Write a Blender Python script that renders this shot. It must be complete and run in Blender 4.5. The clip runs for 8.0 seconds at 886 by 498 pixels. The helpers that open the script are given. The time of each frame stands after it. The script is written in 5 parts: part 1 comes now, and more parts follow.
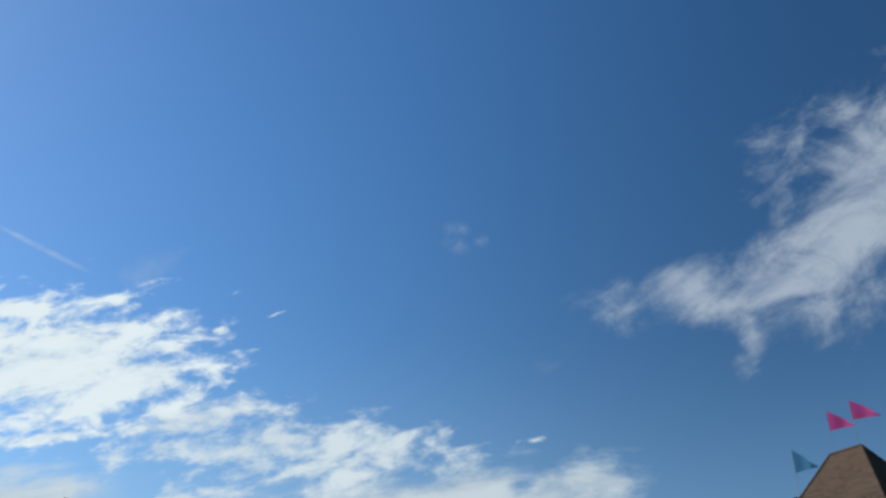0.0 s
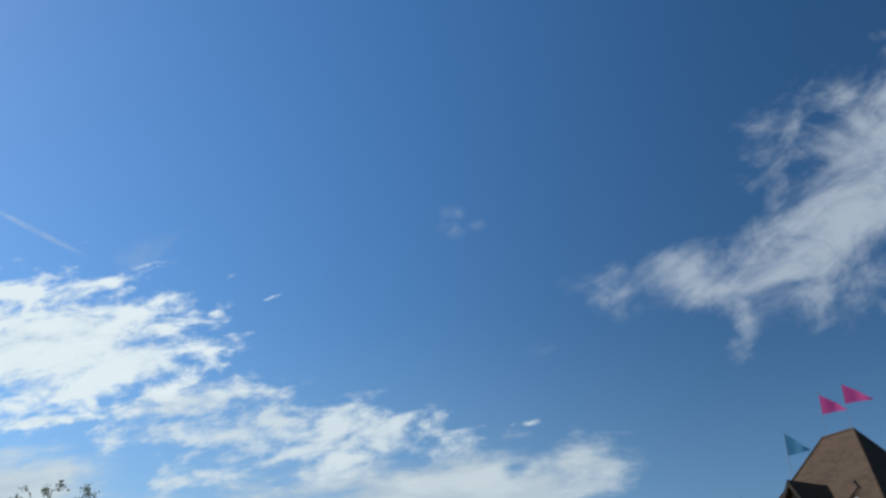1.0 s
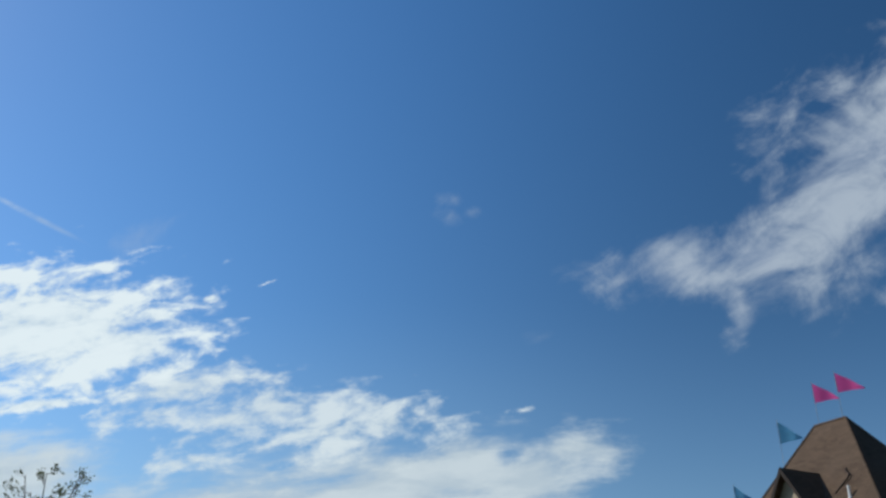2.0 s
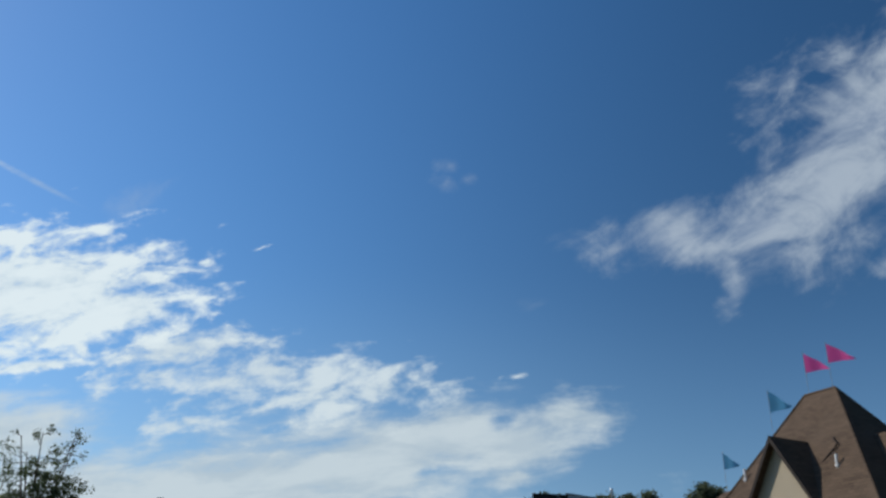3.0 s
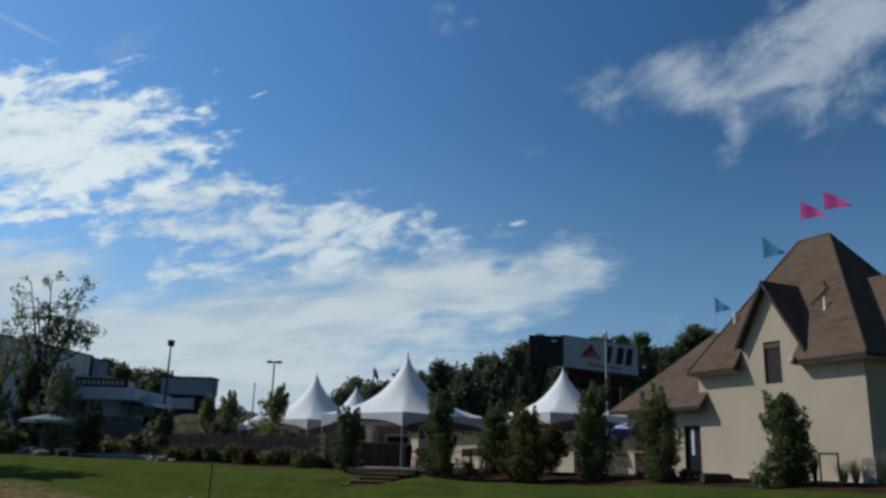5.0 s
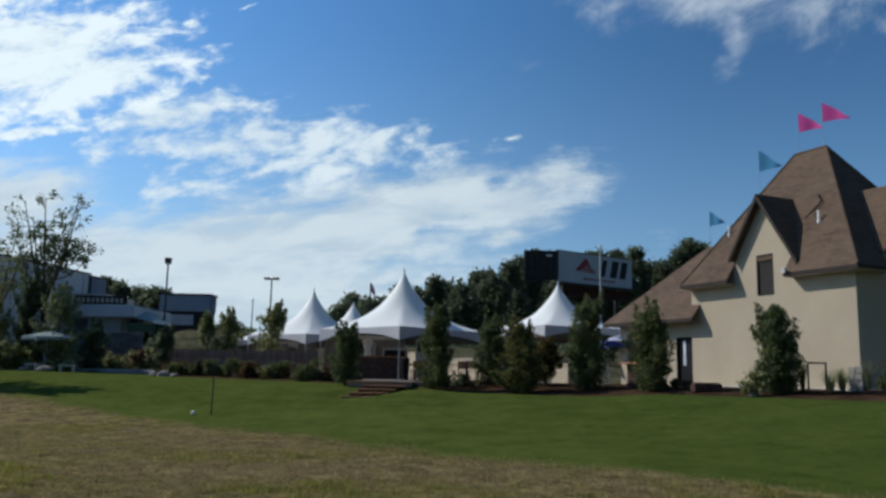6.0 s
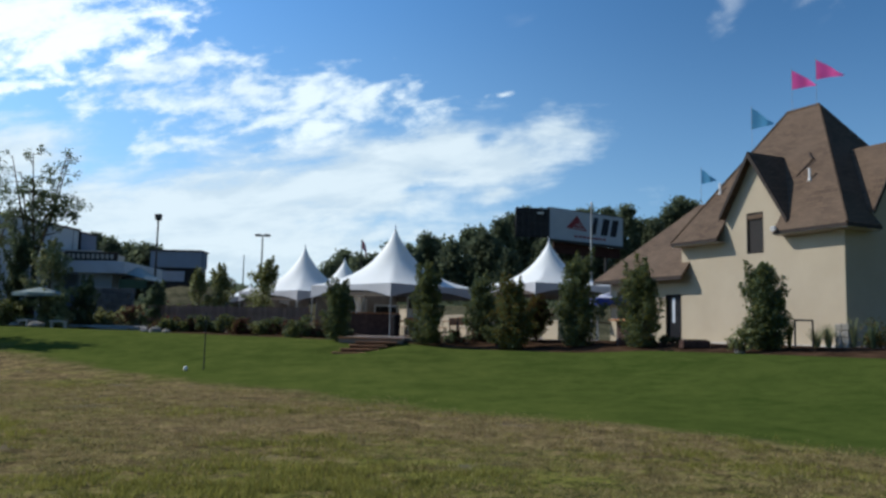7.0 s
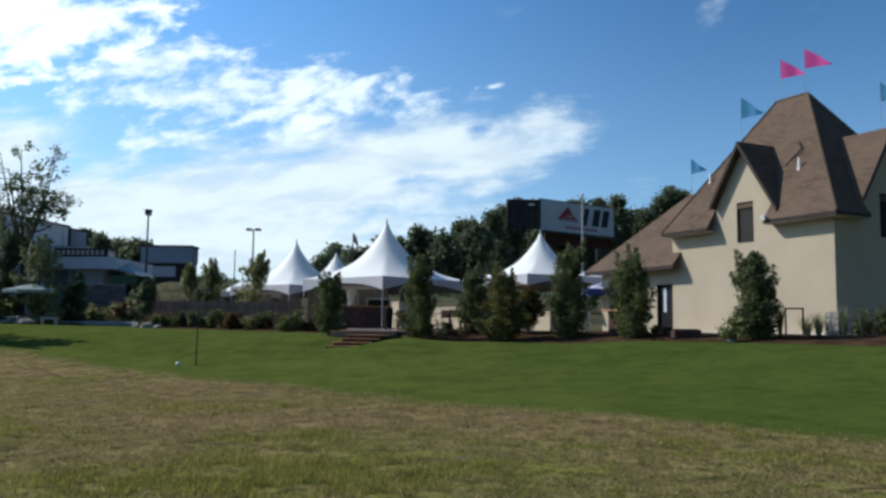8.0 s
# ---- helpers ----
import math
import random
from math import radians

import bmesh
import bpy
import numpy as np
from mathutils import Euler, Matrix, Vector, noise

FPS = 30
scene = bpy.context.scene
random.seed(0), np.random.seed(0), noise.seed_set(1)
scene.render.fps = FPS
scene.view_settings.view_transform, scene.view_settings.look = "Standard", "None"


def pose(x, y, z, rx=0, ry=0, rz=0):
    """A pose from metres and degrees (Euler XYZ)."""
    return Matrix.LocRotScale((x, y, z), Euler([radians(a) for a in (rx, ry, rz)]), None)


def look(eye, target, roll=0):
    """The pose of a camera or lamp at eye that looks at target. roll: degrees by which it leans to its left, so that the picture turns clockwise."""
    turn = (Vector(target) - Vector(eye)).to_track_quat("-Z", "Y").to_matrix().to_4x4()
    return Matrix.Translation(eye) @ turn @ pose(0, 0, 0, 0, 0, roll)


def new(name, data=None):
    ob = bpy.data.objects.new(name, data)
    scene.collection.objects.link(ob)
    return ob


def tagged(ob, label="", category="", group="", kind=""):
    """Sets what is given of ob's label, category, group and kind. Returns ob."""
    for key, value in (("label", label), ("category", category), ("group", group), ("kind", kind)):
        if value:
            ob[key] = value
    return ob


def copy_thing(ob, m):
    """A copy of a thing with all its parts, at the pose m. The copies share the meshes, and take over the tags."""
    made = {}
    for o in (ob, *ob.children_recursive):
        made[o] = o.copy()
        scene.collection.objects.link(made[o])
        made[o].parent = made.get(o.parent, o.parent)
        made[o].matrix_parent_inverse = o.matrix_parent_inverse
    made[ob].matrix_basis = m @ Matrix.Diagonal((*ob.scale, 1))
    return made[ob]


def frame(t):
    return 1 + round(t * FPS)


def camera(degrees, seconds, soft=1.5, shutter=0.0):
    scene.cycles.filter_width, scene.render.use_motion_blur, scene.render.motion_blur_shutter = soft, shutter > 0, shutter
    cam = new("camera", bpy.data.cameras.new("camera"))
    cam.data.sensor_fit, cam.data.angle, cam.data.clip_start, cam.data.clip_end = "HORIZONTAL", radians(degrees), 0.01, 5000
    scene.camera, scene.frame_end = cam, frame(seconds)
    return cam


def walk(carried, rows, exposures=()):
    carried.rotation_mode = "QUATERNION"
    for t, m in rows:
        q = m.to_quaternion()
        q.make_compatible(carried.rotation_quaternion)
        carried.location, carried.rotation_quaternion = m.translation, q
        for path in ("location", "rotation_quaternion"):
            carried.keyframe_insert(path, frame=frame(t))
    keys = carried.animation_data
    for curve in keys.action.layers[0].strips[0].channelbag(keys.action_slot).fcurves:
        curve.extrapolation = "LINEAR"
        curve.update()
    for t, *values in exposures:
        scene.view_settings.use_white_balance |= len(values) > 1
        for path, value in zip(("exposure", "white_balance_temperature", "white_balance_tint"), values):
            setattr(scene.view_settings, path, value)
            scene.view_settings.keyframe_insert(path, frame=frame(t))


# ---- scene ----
cam = camera(56.62, 8.0, soft=2.8, shutter=0.3)
EYE = 1.6
PATH = [
    (0.0, pose(0, 0, EYE, 119.445, -1.093, 2.692)),
    (0.5, pose(0, 0, EYE, 118.911, -1.008, 2.531)),
    (1.0, pose(0, 0, EYE, 118.329, -1.071, 2.343)),
    (1.5, pose(0, 0, EYE, 117.916, -1.116, 2.169)),
    (1.7, pose(0, 0, EYE, 117.77, -1.17, 2.08)),
    (2.8, pose(0, 0, EYE, 115.70, -1.68, 1.38)),
    (3.0, pose(0, 0, EYE, 115.109, -1.779, 1.313)),
    (3.5, pose(0, 0, EYE, 112.953, -1.819, 1.271)),
    (4.0, pose(0, 0, EYE, 110.205, -2.080, 1.218)),
    (4.5, pose(0, 0, EYE, 107.407, -1.900, 1.320)),
    (6.0, pose(0, 0, EYE, 98.694, -1.172, 1.098)),
    (6.5, pose(0, 0, EYE, 96.274, -1.106, 0.844)),
    (7.0, pose(0, 0, EYE, 95.720, -1.262, 0.475)),
    (7.5, pose(0, 0, EYE, 95.260, -1.042, 0.185)),
    (8.0, pose(0, 0, EYE, 95.200, -0.599, -0.055)),
]
walk(cam, PATH, exposures=((0.0, -0.08, 6410, 10), (1.5, -0.08, 6410, 10), (3.5, -0.17, 6370, 10), (4.5, -0.25, 6330, 10), (6.5, 0.2, 6280, 10), (8.0, 0.47, 6280, 10)))

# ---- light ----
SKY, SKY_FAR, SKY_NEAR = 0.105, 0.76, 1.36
SUN_EL, SUN_AZ = 38.0, 71.0      # azimuth counted from +y towards -x
sun_way = Vector((-math.sin(radians(SUN_AZ)) * math.cos(radians(SUN_EL)),
                  math.cos(radians(SUN_AZ)) * math.cos(radians(SUN_EL)), math.sin(radians(SUN_EL))))
sun = new("sun", bpy.data.lights.new("sun", "SUN"))
sun.data.energy, sun.data.angle, sun.data.color = 4.0, radians(0.5), (1.0, 0.95, 0.86)
sun.matrix_world = look((0, 0, 60), Vector((0, 0, 60)) - sun_way)


class Nodes:
    """Short calls for building node trees."""

    def __init__(self, tree):
        self.tree = tree
        tree.nodes.clear()

    def node(self, kind, ins=None, **props):
        n = self.tree.nodes.new(kind)
        for key, value in props.items():
            setattr(n, key, value)
        for key, value in (ins or {}).items():
            if isinstance(value, bpy.types.NodeSocket):
                self.tree.links.new(value, n.inputs[key])
            else:
                n.inputs[key].default_value = value
        return n

    def math(self, op, a, b=0.0, c=0.0, clamp=False):
        return self.node("ShaderNodeMath", {0: a, 1: b, 2: c}, operation=op, use_clamp=clamp).outputs[0]

    def noise(self, vec, scale, detail=4.0, rough=0.55, dist=0.0):
        ins = {"Scale": scale, "Detail": detail, "Roughness": rough, "Distortion": dist}
        if vec is not None:
            ins["Vector"] = vec
        return self.node("ShaderNodeTexNoise", ins).outputs["Fac"]

    def ramp(self, fac, lo, hi, a=0.0, b=1.0, smooth=True):
        return self.node("ShaderNodeMapRange", {"Value": fac, "From Min": lo, "From Max": hi, "To Min": a, "To Max": b},
                         interpolation_type="SMOOTHSTEP" if smooth else "LINEAR").outputs["Result"]

    def mix(self, fac, a, b):
        n = self.node("ShaderNodeMix", {0: fac}, data_type="RGBA")
        for i, v in ((6, a), (7, b)):
            if isinstance(v, bpy.types.NodeSocket):
                self.tree.links.new(v, n.inputs[i])
            else:
                n.inputs[i].default_value = (*v, 1.0)
        return n.outputs[2]


def make_sky():
    world = bpy.data.worlds.new("sky")
    scene.world = world
    world.use_nodes = True
    g = Nodes(world.node_tree)
    sky = g.node("ShaderNodeTexSky", sky_type="NISHITA", sun_disc=False, sun_elevation=radians(SUN_EL),
                 sun_rotation=radians(-SUN_AZ), air_density=1.0, dust_density=0.3, ozone_density=2.0, altitude=300.0)
    way = g.node("ShaderNodeTexCoord").outputs["Generated"]
    sep = g.node("ShaderNodeSeparateXYZ", {0: way})
    x, y, z = sep.outputs[0], sep.outputs[1], sep.outputs[2]
    ahead = g.math("MAXIMUM", y, 0.02)
    u, v = g.math("DIVIDE", x, ahead), g.math("DIVIDE", z, ahead)
    flat = g.node("ShaderNodeCombineXYZ", {0: u, 1: v, 2: 0.0}).outputs[0]
    # the layer of cloud, as a level sheet high above: places on it
    up = g.math("ADD", g.math("MAXIMUM", z, 0.0), 0.26)
    sheet = g.node("ShaderNodeCombineXYZ", {0: g.math("DIVIDE", x, up), 1: g.math("DIVIDE", y, up), 2: 0.0}).outputs[0]
    # places, half lengths, half widths, turns and weights of the clouds: bright heaps, the broken band, the low sheet, the far cloud
    high = [(-0.573, 0.401, 0.215, 0.0916, -2.0, 1.0), (-0.457, 0.375, 0.103, 0.0531, -3.0, 0.9), (-0.425, 0.416, 0.076, 0.0418, -4.0, 0.65), (-0.638, 0.473, 0.102, 0.0214, -3.0, 0.8),
            (-0.509, 0.487, 0.037, 0.0145, -7.0, 0.7), (-0.537, 0.331, 0.124, 0.0242, 2.0, 0.62), (-0.558, 0.294, 0.094, 0.0109, 5.0, 0.85), (-0.497, 0.318, 0.04, 0.0153, -42.0, 0.62),
            (-0.356, 0.44, 0.015, 0.0083, 5.0, 0.75), (-0.28, 0.464, 0.026, 0.0056, 17.0, 0.12), (-0.517, 0.309, 0.174, 0.0466, 4.0, 0.16)]
    mid = [(-0.376, 0.321, 0.097, 0.0289, 10.0, 0.95), (-0.403, 0.285, 0.072, 0.0259, 5.0, 0.9), (-0.316, 0.282, 0.102, 0.0342, 8.0, 0.72), (-0.312, 0.257, 0.085, 0.0251, 12.0, 0.82),
            (-0.249, 0.296, 0.078, 0.0344, -4.0, 0.85), (-0.34, 0.23, 0.074, 0.0185, 3.0, 0.68), (-0.182, 0.271, 0.1, 0.0503, 4.0, 0.9), (-0.106, 0.28, 0.077, 0.0273, -2.0, 0.98),
            (0.061, 0.294, 0.023, 0.0074, 11.0, 0.7), (-0.303, 0.265, 0.235, 0.079, 3.0, 0.22)]
    sheet_banks = [(-0.577, 0.202, 0.154, 0.0517, 1.0, 0.9), (-0.518, 0.131, 0.207, 0.0673, 1.0, 1.0), (-0.278, 0.144, 0.218, 0.0777, 8.0, 1.0), (-0.112, 0.183, 0.168, 0.072, 14.0, 1.0),
            (-0.019, 0.215, 0.1, 0.0586, 10.0, 0.95), (0.064, 0.212, 0.106, 0.0493, 15.0, 0.9), (0.124, 0.247, 0.084, 0.0307, 1.0, 0.75), (0.053, 0.172, 0.049, 0.0188, 9.0, 0.75),
            (-0.326, 0.078, 0.432, 0.0887, 3.0, 0.95)]
    gaps = [(-0.044, 0.174, 0.078, 0.0168, 5.0, 0.55), (0.04, 0.237, 0.038, 0.0208, 13.0, 0.6), (-0.233, 0.219, 0.048, 0.0135, 7.0, 0.5)]
    far = [(0.198, 0.474, 0.074, 0.0221, 15.0, 0.5), (0.286, 0.499, 0.122, 0.0451, 9.0, 0.9), (0.397, 0.514, 0.125, 0.0627, 19.0, 1.0), (0.351, 0.449, 0.071, 0.0307, 67.0, 0.72),
            (0.425, 0.473, 0.117, 0.0406, 22.0, 0.72), (0.505, 0.594, 0.179, 0.0889, 38.0, 1.05), (0.577, 0.691, 0.179, 0.0912, 40.0, 1.1), (0.603, 0.604, 0.151, 0.0818, 24.0, 0.8),
            (0.652, 0.784, 0.164, 0.0883, 39.0, 0.9), (0.442, 0.755, 0.124, 0.0679, 22.0, 0.36), (0.434, 0.671, 0.102, 0.0491, 40.0, 0.36), (0.551, 0.795, 0.133, 0.049, 25.0, 0.5),
            (0.562, 0.461, 0.072, 0.0312, 18.0, 0.4)]
    holes = [(0.465, 0.667, 0.049, 0.0298, 25.0, 0.8), (0.502, 0.747, 0.041, 0.0225, 21.0, 0.6)]
    wisps = [(-0.038, 0.599, 0.025, 0.0191, 1.0, 0.5), (-0.04, 0.571, 0.025, 0.0187, 1.0, 0.55), (-0.009, 0.579, 0.023, 0.0164, 1.0, 0.48), (0.078, 0.389, 0.05, 0.0225, 9.0, 0.42),
            (-0.467, 0.537, 0.065, 0.0352, 33.0, 0.42)]

    def cone(cu, cv, ru, rv, turn, weight, vec):
        """1 at the middle of a bank, 0 at its rim, below 0 outside."""
        m = g.node("ShaderNodeMapping", {"Vector": vec, "Location": (cu, cv, 0), "Rotation": (0, 0, radians(turn)), "Scale": (ru, rv, 1)},
                   vector_type="TEXTURE").outputs[0]
        d = g.node("ShaderNodeVectorMath", {0: m}, operation="LENGTH").outputs["Value"]
        return g.math("MULTIPLY_ADD", d, -1.0, weight)

    def gather(banks, vec, blend=0.22):
        total = None
        for b in banks:
            d = cone(*b, vec)
            total = d if total is None else g.math("SMOOTH_MAX", total, d, blend)
        return total

    def bent(vec, size, by):
        w = g.node("ShaderNodeTexNoise", {"Vector": vec, "Scale": size, "Detail": 4.0, "Roughness": 0.6}).outputs["Color"]
        w = g.node("ShaderNodeVectorMath", {0: w, 1: (0.5, 0.5, 0.5)}, operation="SUBTRACT").outputs[0]
        w = g.node("ShaderNodeVectorMath", {0: w, 1: (by, by * 0.8, 0.0)}, operation="MULTIPLY").outputs[0]
        return g.node("ShaderNodeVectorMath", {0: vec, 1: w}, operation="ADD").outputs[0]

    def grain(turn, sx, sy, scale, detail, rough, dist=0.0):
        m = g.node("ShaderNodeMapping", {"Vector": flat, "Rotation": (0, 0, radians(turn)), "Scale": (1 / sx, 1 / sy, 1)}, vector_type="TEXTURE").outputs[0]
        return g.math("SUBTRACT", g.noise(m, scale, detail, rough, dist), 0.5)

    ragged = bent(flat, 14.0, 0.035)
    loose = bent(flat, 9.0, 0.07)
    billow = grain(11, 1.0, 2.3, 13.0, 9.0, 0.62, 0.35)
    curd = grain(4, 1.0, 1.5, 44.0, 5.0, 0.6)
    streak = grain(5, 1.0, 4.2, 5.0, 8.0, 0.58, 0.3)
    fluff = grain(35, 1.0, 1.5, 9.0, 9.0, 0.62, 0.5)
    comb = grain(36, 1.0, 3.2, 9.0, 8.0, 0.62, 0.4)
    rag = g.math("ADD", g.math("MULTIPLY", billow, 5.2), g.math("MULTIPLY", curd, 1.9))
    heap = g.ramp(g.math("MULTIPLY_ADD", gather(high, ragged), 1.9, rag), -0.42, 1.05, 0.0, 0.97)
    band = g.ramp(g.math("MULTIPLY_ADD", gather(mid, ragged), 1.4, g.math("MULTIPLY", rag, 1.05)), -0.45, 1.3, 0.0, 0.90)
    low = g.math("SUBTRACT", gather(sheet_banks, ragged), g.math("MAXIMUM", gather(gaps, ragged, 0.1), 0.0))
    low = g.math("MULTIPLY_ADD", low, 1.7, g.math("ADD", g.math("MULTIPLY", streak, 3.6), g.math("MULTIPLY", rag, 0.30)))
    veil = g.ramp(low, -0.50, 1.0, 0.0, 0.92)
    off = g.math("SUBTRACT", gather(far, loose), g.math("MAXIMUM", gather(holes, loose, 0.1), 0.0))
    off = g.math("MULTIPLY_ADD", off, 1.35, g.math("ADD", g.math("MULTIPLY", fluff, 3.6), g.math("MULTIPLY", comb, 1.6)))
    fleece = g.ramp(off, -0.50, 1.6, 0.0, 0.80)
    wisp = g.ramp(g.math("MULTIPLY_ADD", gather(wisps, loose), 0.9, g.math("MULTIPLY", fluff, 2.6)), -0.35, 1.3, 0.0, 0.42)
    # an old condensation trail
    trail = g.math("MULTIPLY", g.ramp(cone(-0.635, 0.571, 0.125, 0.0060, -26.6, 1.0, bent(flat, 20.0, 0.004)), 0.0, 0.8), g.ramp(billow, -0.15, 0.1, 0.10, 0.34))
    haze = g.math("MULTIPLY", g.ramp(v, 0.0, 0.46, 0.56, 0.0), g.ramp(u, -0.2, 0.4, 1.0, 0.40))
    n_big = g.noise(sheet, 5.0, 7.0, 0.60, 0.5)
    # the sheet goes on, thin and broken, outside the view
    outside = g.math("MULTIPLY", g.ramp(y, 0.35, 0.0, 0.0, 1.0), g.ramp(n_big, 0.55, 0.75, 0.0, 0.25))
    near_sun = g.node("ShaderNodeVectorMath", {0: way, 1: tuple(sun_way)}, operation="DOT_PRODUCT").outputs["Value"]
    # blue deepens away from the sun; hand-set gain dims unseen sky, darkening shaded walls
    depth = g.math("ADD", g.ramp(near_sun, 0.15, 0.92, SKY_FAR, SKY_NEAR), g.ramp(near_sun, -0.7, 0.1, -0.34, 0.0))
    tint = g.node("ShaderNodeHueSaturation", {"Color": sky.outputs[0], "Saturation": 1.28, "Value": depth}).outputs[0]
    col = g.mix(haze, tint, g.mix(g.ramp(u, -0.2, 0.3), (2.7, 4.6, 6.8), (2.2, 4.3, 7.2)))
    over = g.ramp(z, -0.02, 0.03)
    front = g.ramp(y, 0.02, 0.12)
    white = g.mix(g.ramp(rag, -1.3, 0.5), (5.8, 7.0, 7.8), (7.8, 8.75, 9.0))
    dull = g.mix(g.ramp(g.math("ADD", streak, g.math("MULTIPLY", billow, 0.4)), -0.10, 0.10), (4.9, 5.85, 6.45), (6.0, 6.85, 7.2))
    grey = g.mix(g.ramp(fluff, -0.16, 0.14), (3.6, 4.35, 5.4), (4.7, 5.45, 6.2))
    for amount, shade in ((trail, dull), (wisp, grey), (veil, dull), (band, g.mix(0.45, white, dull)), (heap, white), (fleece, grey)):
        col = g.mix(g.math("MULTIPLY", g.math("MULTIPLY", amount, front), over), col, shade)
    col = g.mix(g.math("MULTIPLY", outside, over), col, dull)
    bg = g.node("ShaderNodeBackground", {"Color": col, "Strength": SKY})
    out = g.node("ShaderNodeOutputWorld", {0: bg.outputs[0]})


make_sky()


# ---- materials ----
def material(name, rough=0.8, metal=0.0, spec=0.3):
    m = bpy.data.materials.new(name)
    m.use_nodes = True
    g = Nodes(m.node_tree)
    b = g.node("ShaderNodeBsdfPrincipled", {"Roughness": rough, "Metallic": metal, "Specular IOR Level": spec})
    out = g.node("ShaderNodeOutputMaterial", {0: b.outputs[0]})
    return m, g, b


def surface(name, dark, light, scale=3.0, rough=0.8, bump=0.2, fine=40.0, metal=0.0, spec=0.12, stretch=(1, 1, 1), vary=0.0):
    """A material with stains at one scale and grain at another."""
    m, g, b = material(name, rough, metal, spec)
    co = g.node("ShaderNodeTexCoord").outputs["Object"]
    co = g.node("ShaderNodeMapping", {"Vector": co, "Scale": stretch}).outputs[0]
    a = g.noise(co, scale, 5.0, 0.6)
    f = g.noise(co, fine, 3.0, 0.6)
    fac = g.ramp(g.math("ADD", g.math("MULTIPLY", a, 0.65), g.math("MULTIPLY", f, 0.35)), 0.32, 0.68)
    col = g.mix(fac, dark, light)
    if vary:
        r = g.node("ShaderNodeObjectInfo").outputs["Random"]
        col = g.node("ShaderNodeHueSaturation", {"Color": col, "Value": g.ramp(r, 0, 1, 1 - vary, 1 + vary, False)}).outputs[0]
    g.tree.links.new(col, b.inputs["Base Color"])
    if bump:
        h = g.node("ShaderNodeBump", {"Height": f, "Strength": bump, "Distance": 0.02})
        g.tree.links.new(h.outputs[0], b.inputs["Normal"])
    return m


def leaf_material(name, dark, light, glow=0.42, tuft=1.3):
    m, g, b = material(name, 0.8, 0.0, 0.08)
    r = g.node("ShaderNodeNewGeometry").outputs["Random Per Island"]
    co = g.node("ShaderNodeTexCoord").outputs["Object"]
    n = g.noise(co, tuft, 3.0)
    fac = g.ramp(g.math("ADD", g.math("MULTIPLY", r, 0.42), g.math("MULTIPLY", n, 0.9)), 0.32, 0.92, 0.0, 1.0, False)
    col = g.mix(fac, dark, light)
    g.tree.links.new(col, b.inputs["Base Color"])
    t = g.node("ShaderNodeBsdfTranslucent", {"Color": col})
    mixed = g.node("ShaderNodeMixShader", {0: glow, 1: b.outputs[0], 2: t.outputs[0]})
    out = [n for n in g.tree.nodes if n.bl_idname == "ShaderNodeOutputMaterial"][0]
    g.tree.links.new(mixed.outputs[0], out.inputs[0])
    return m


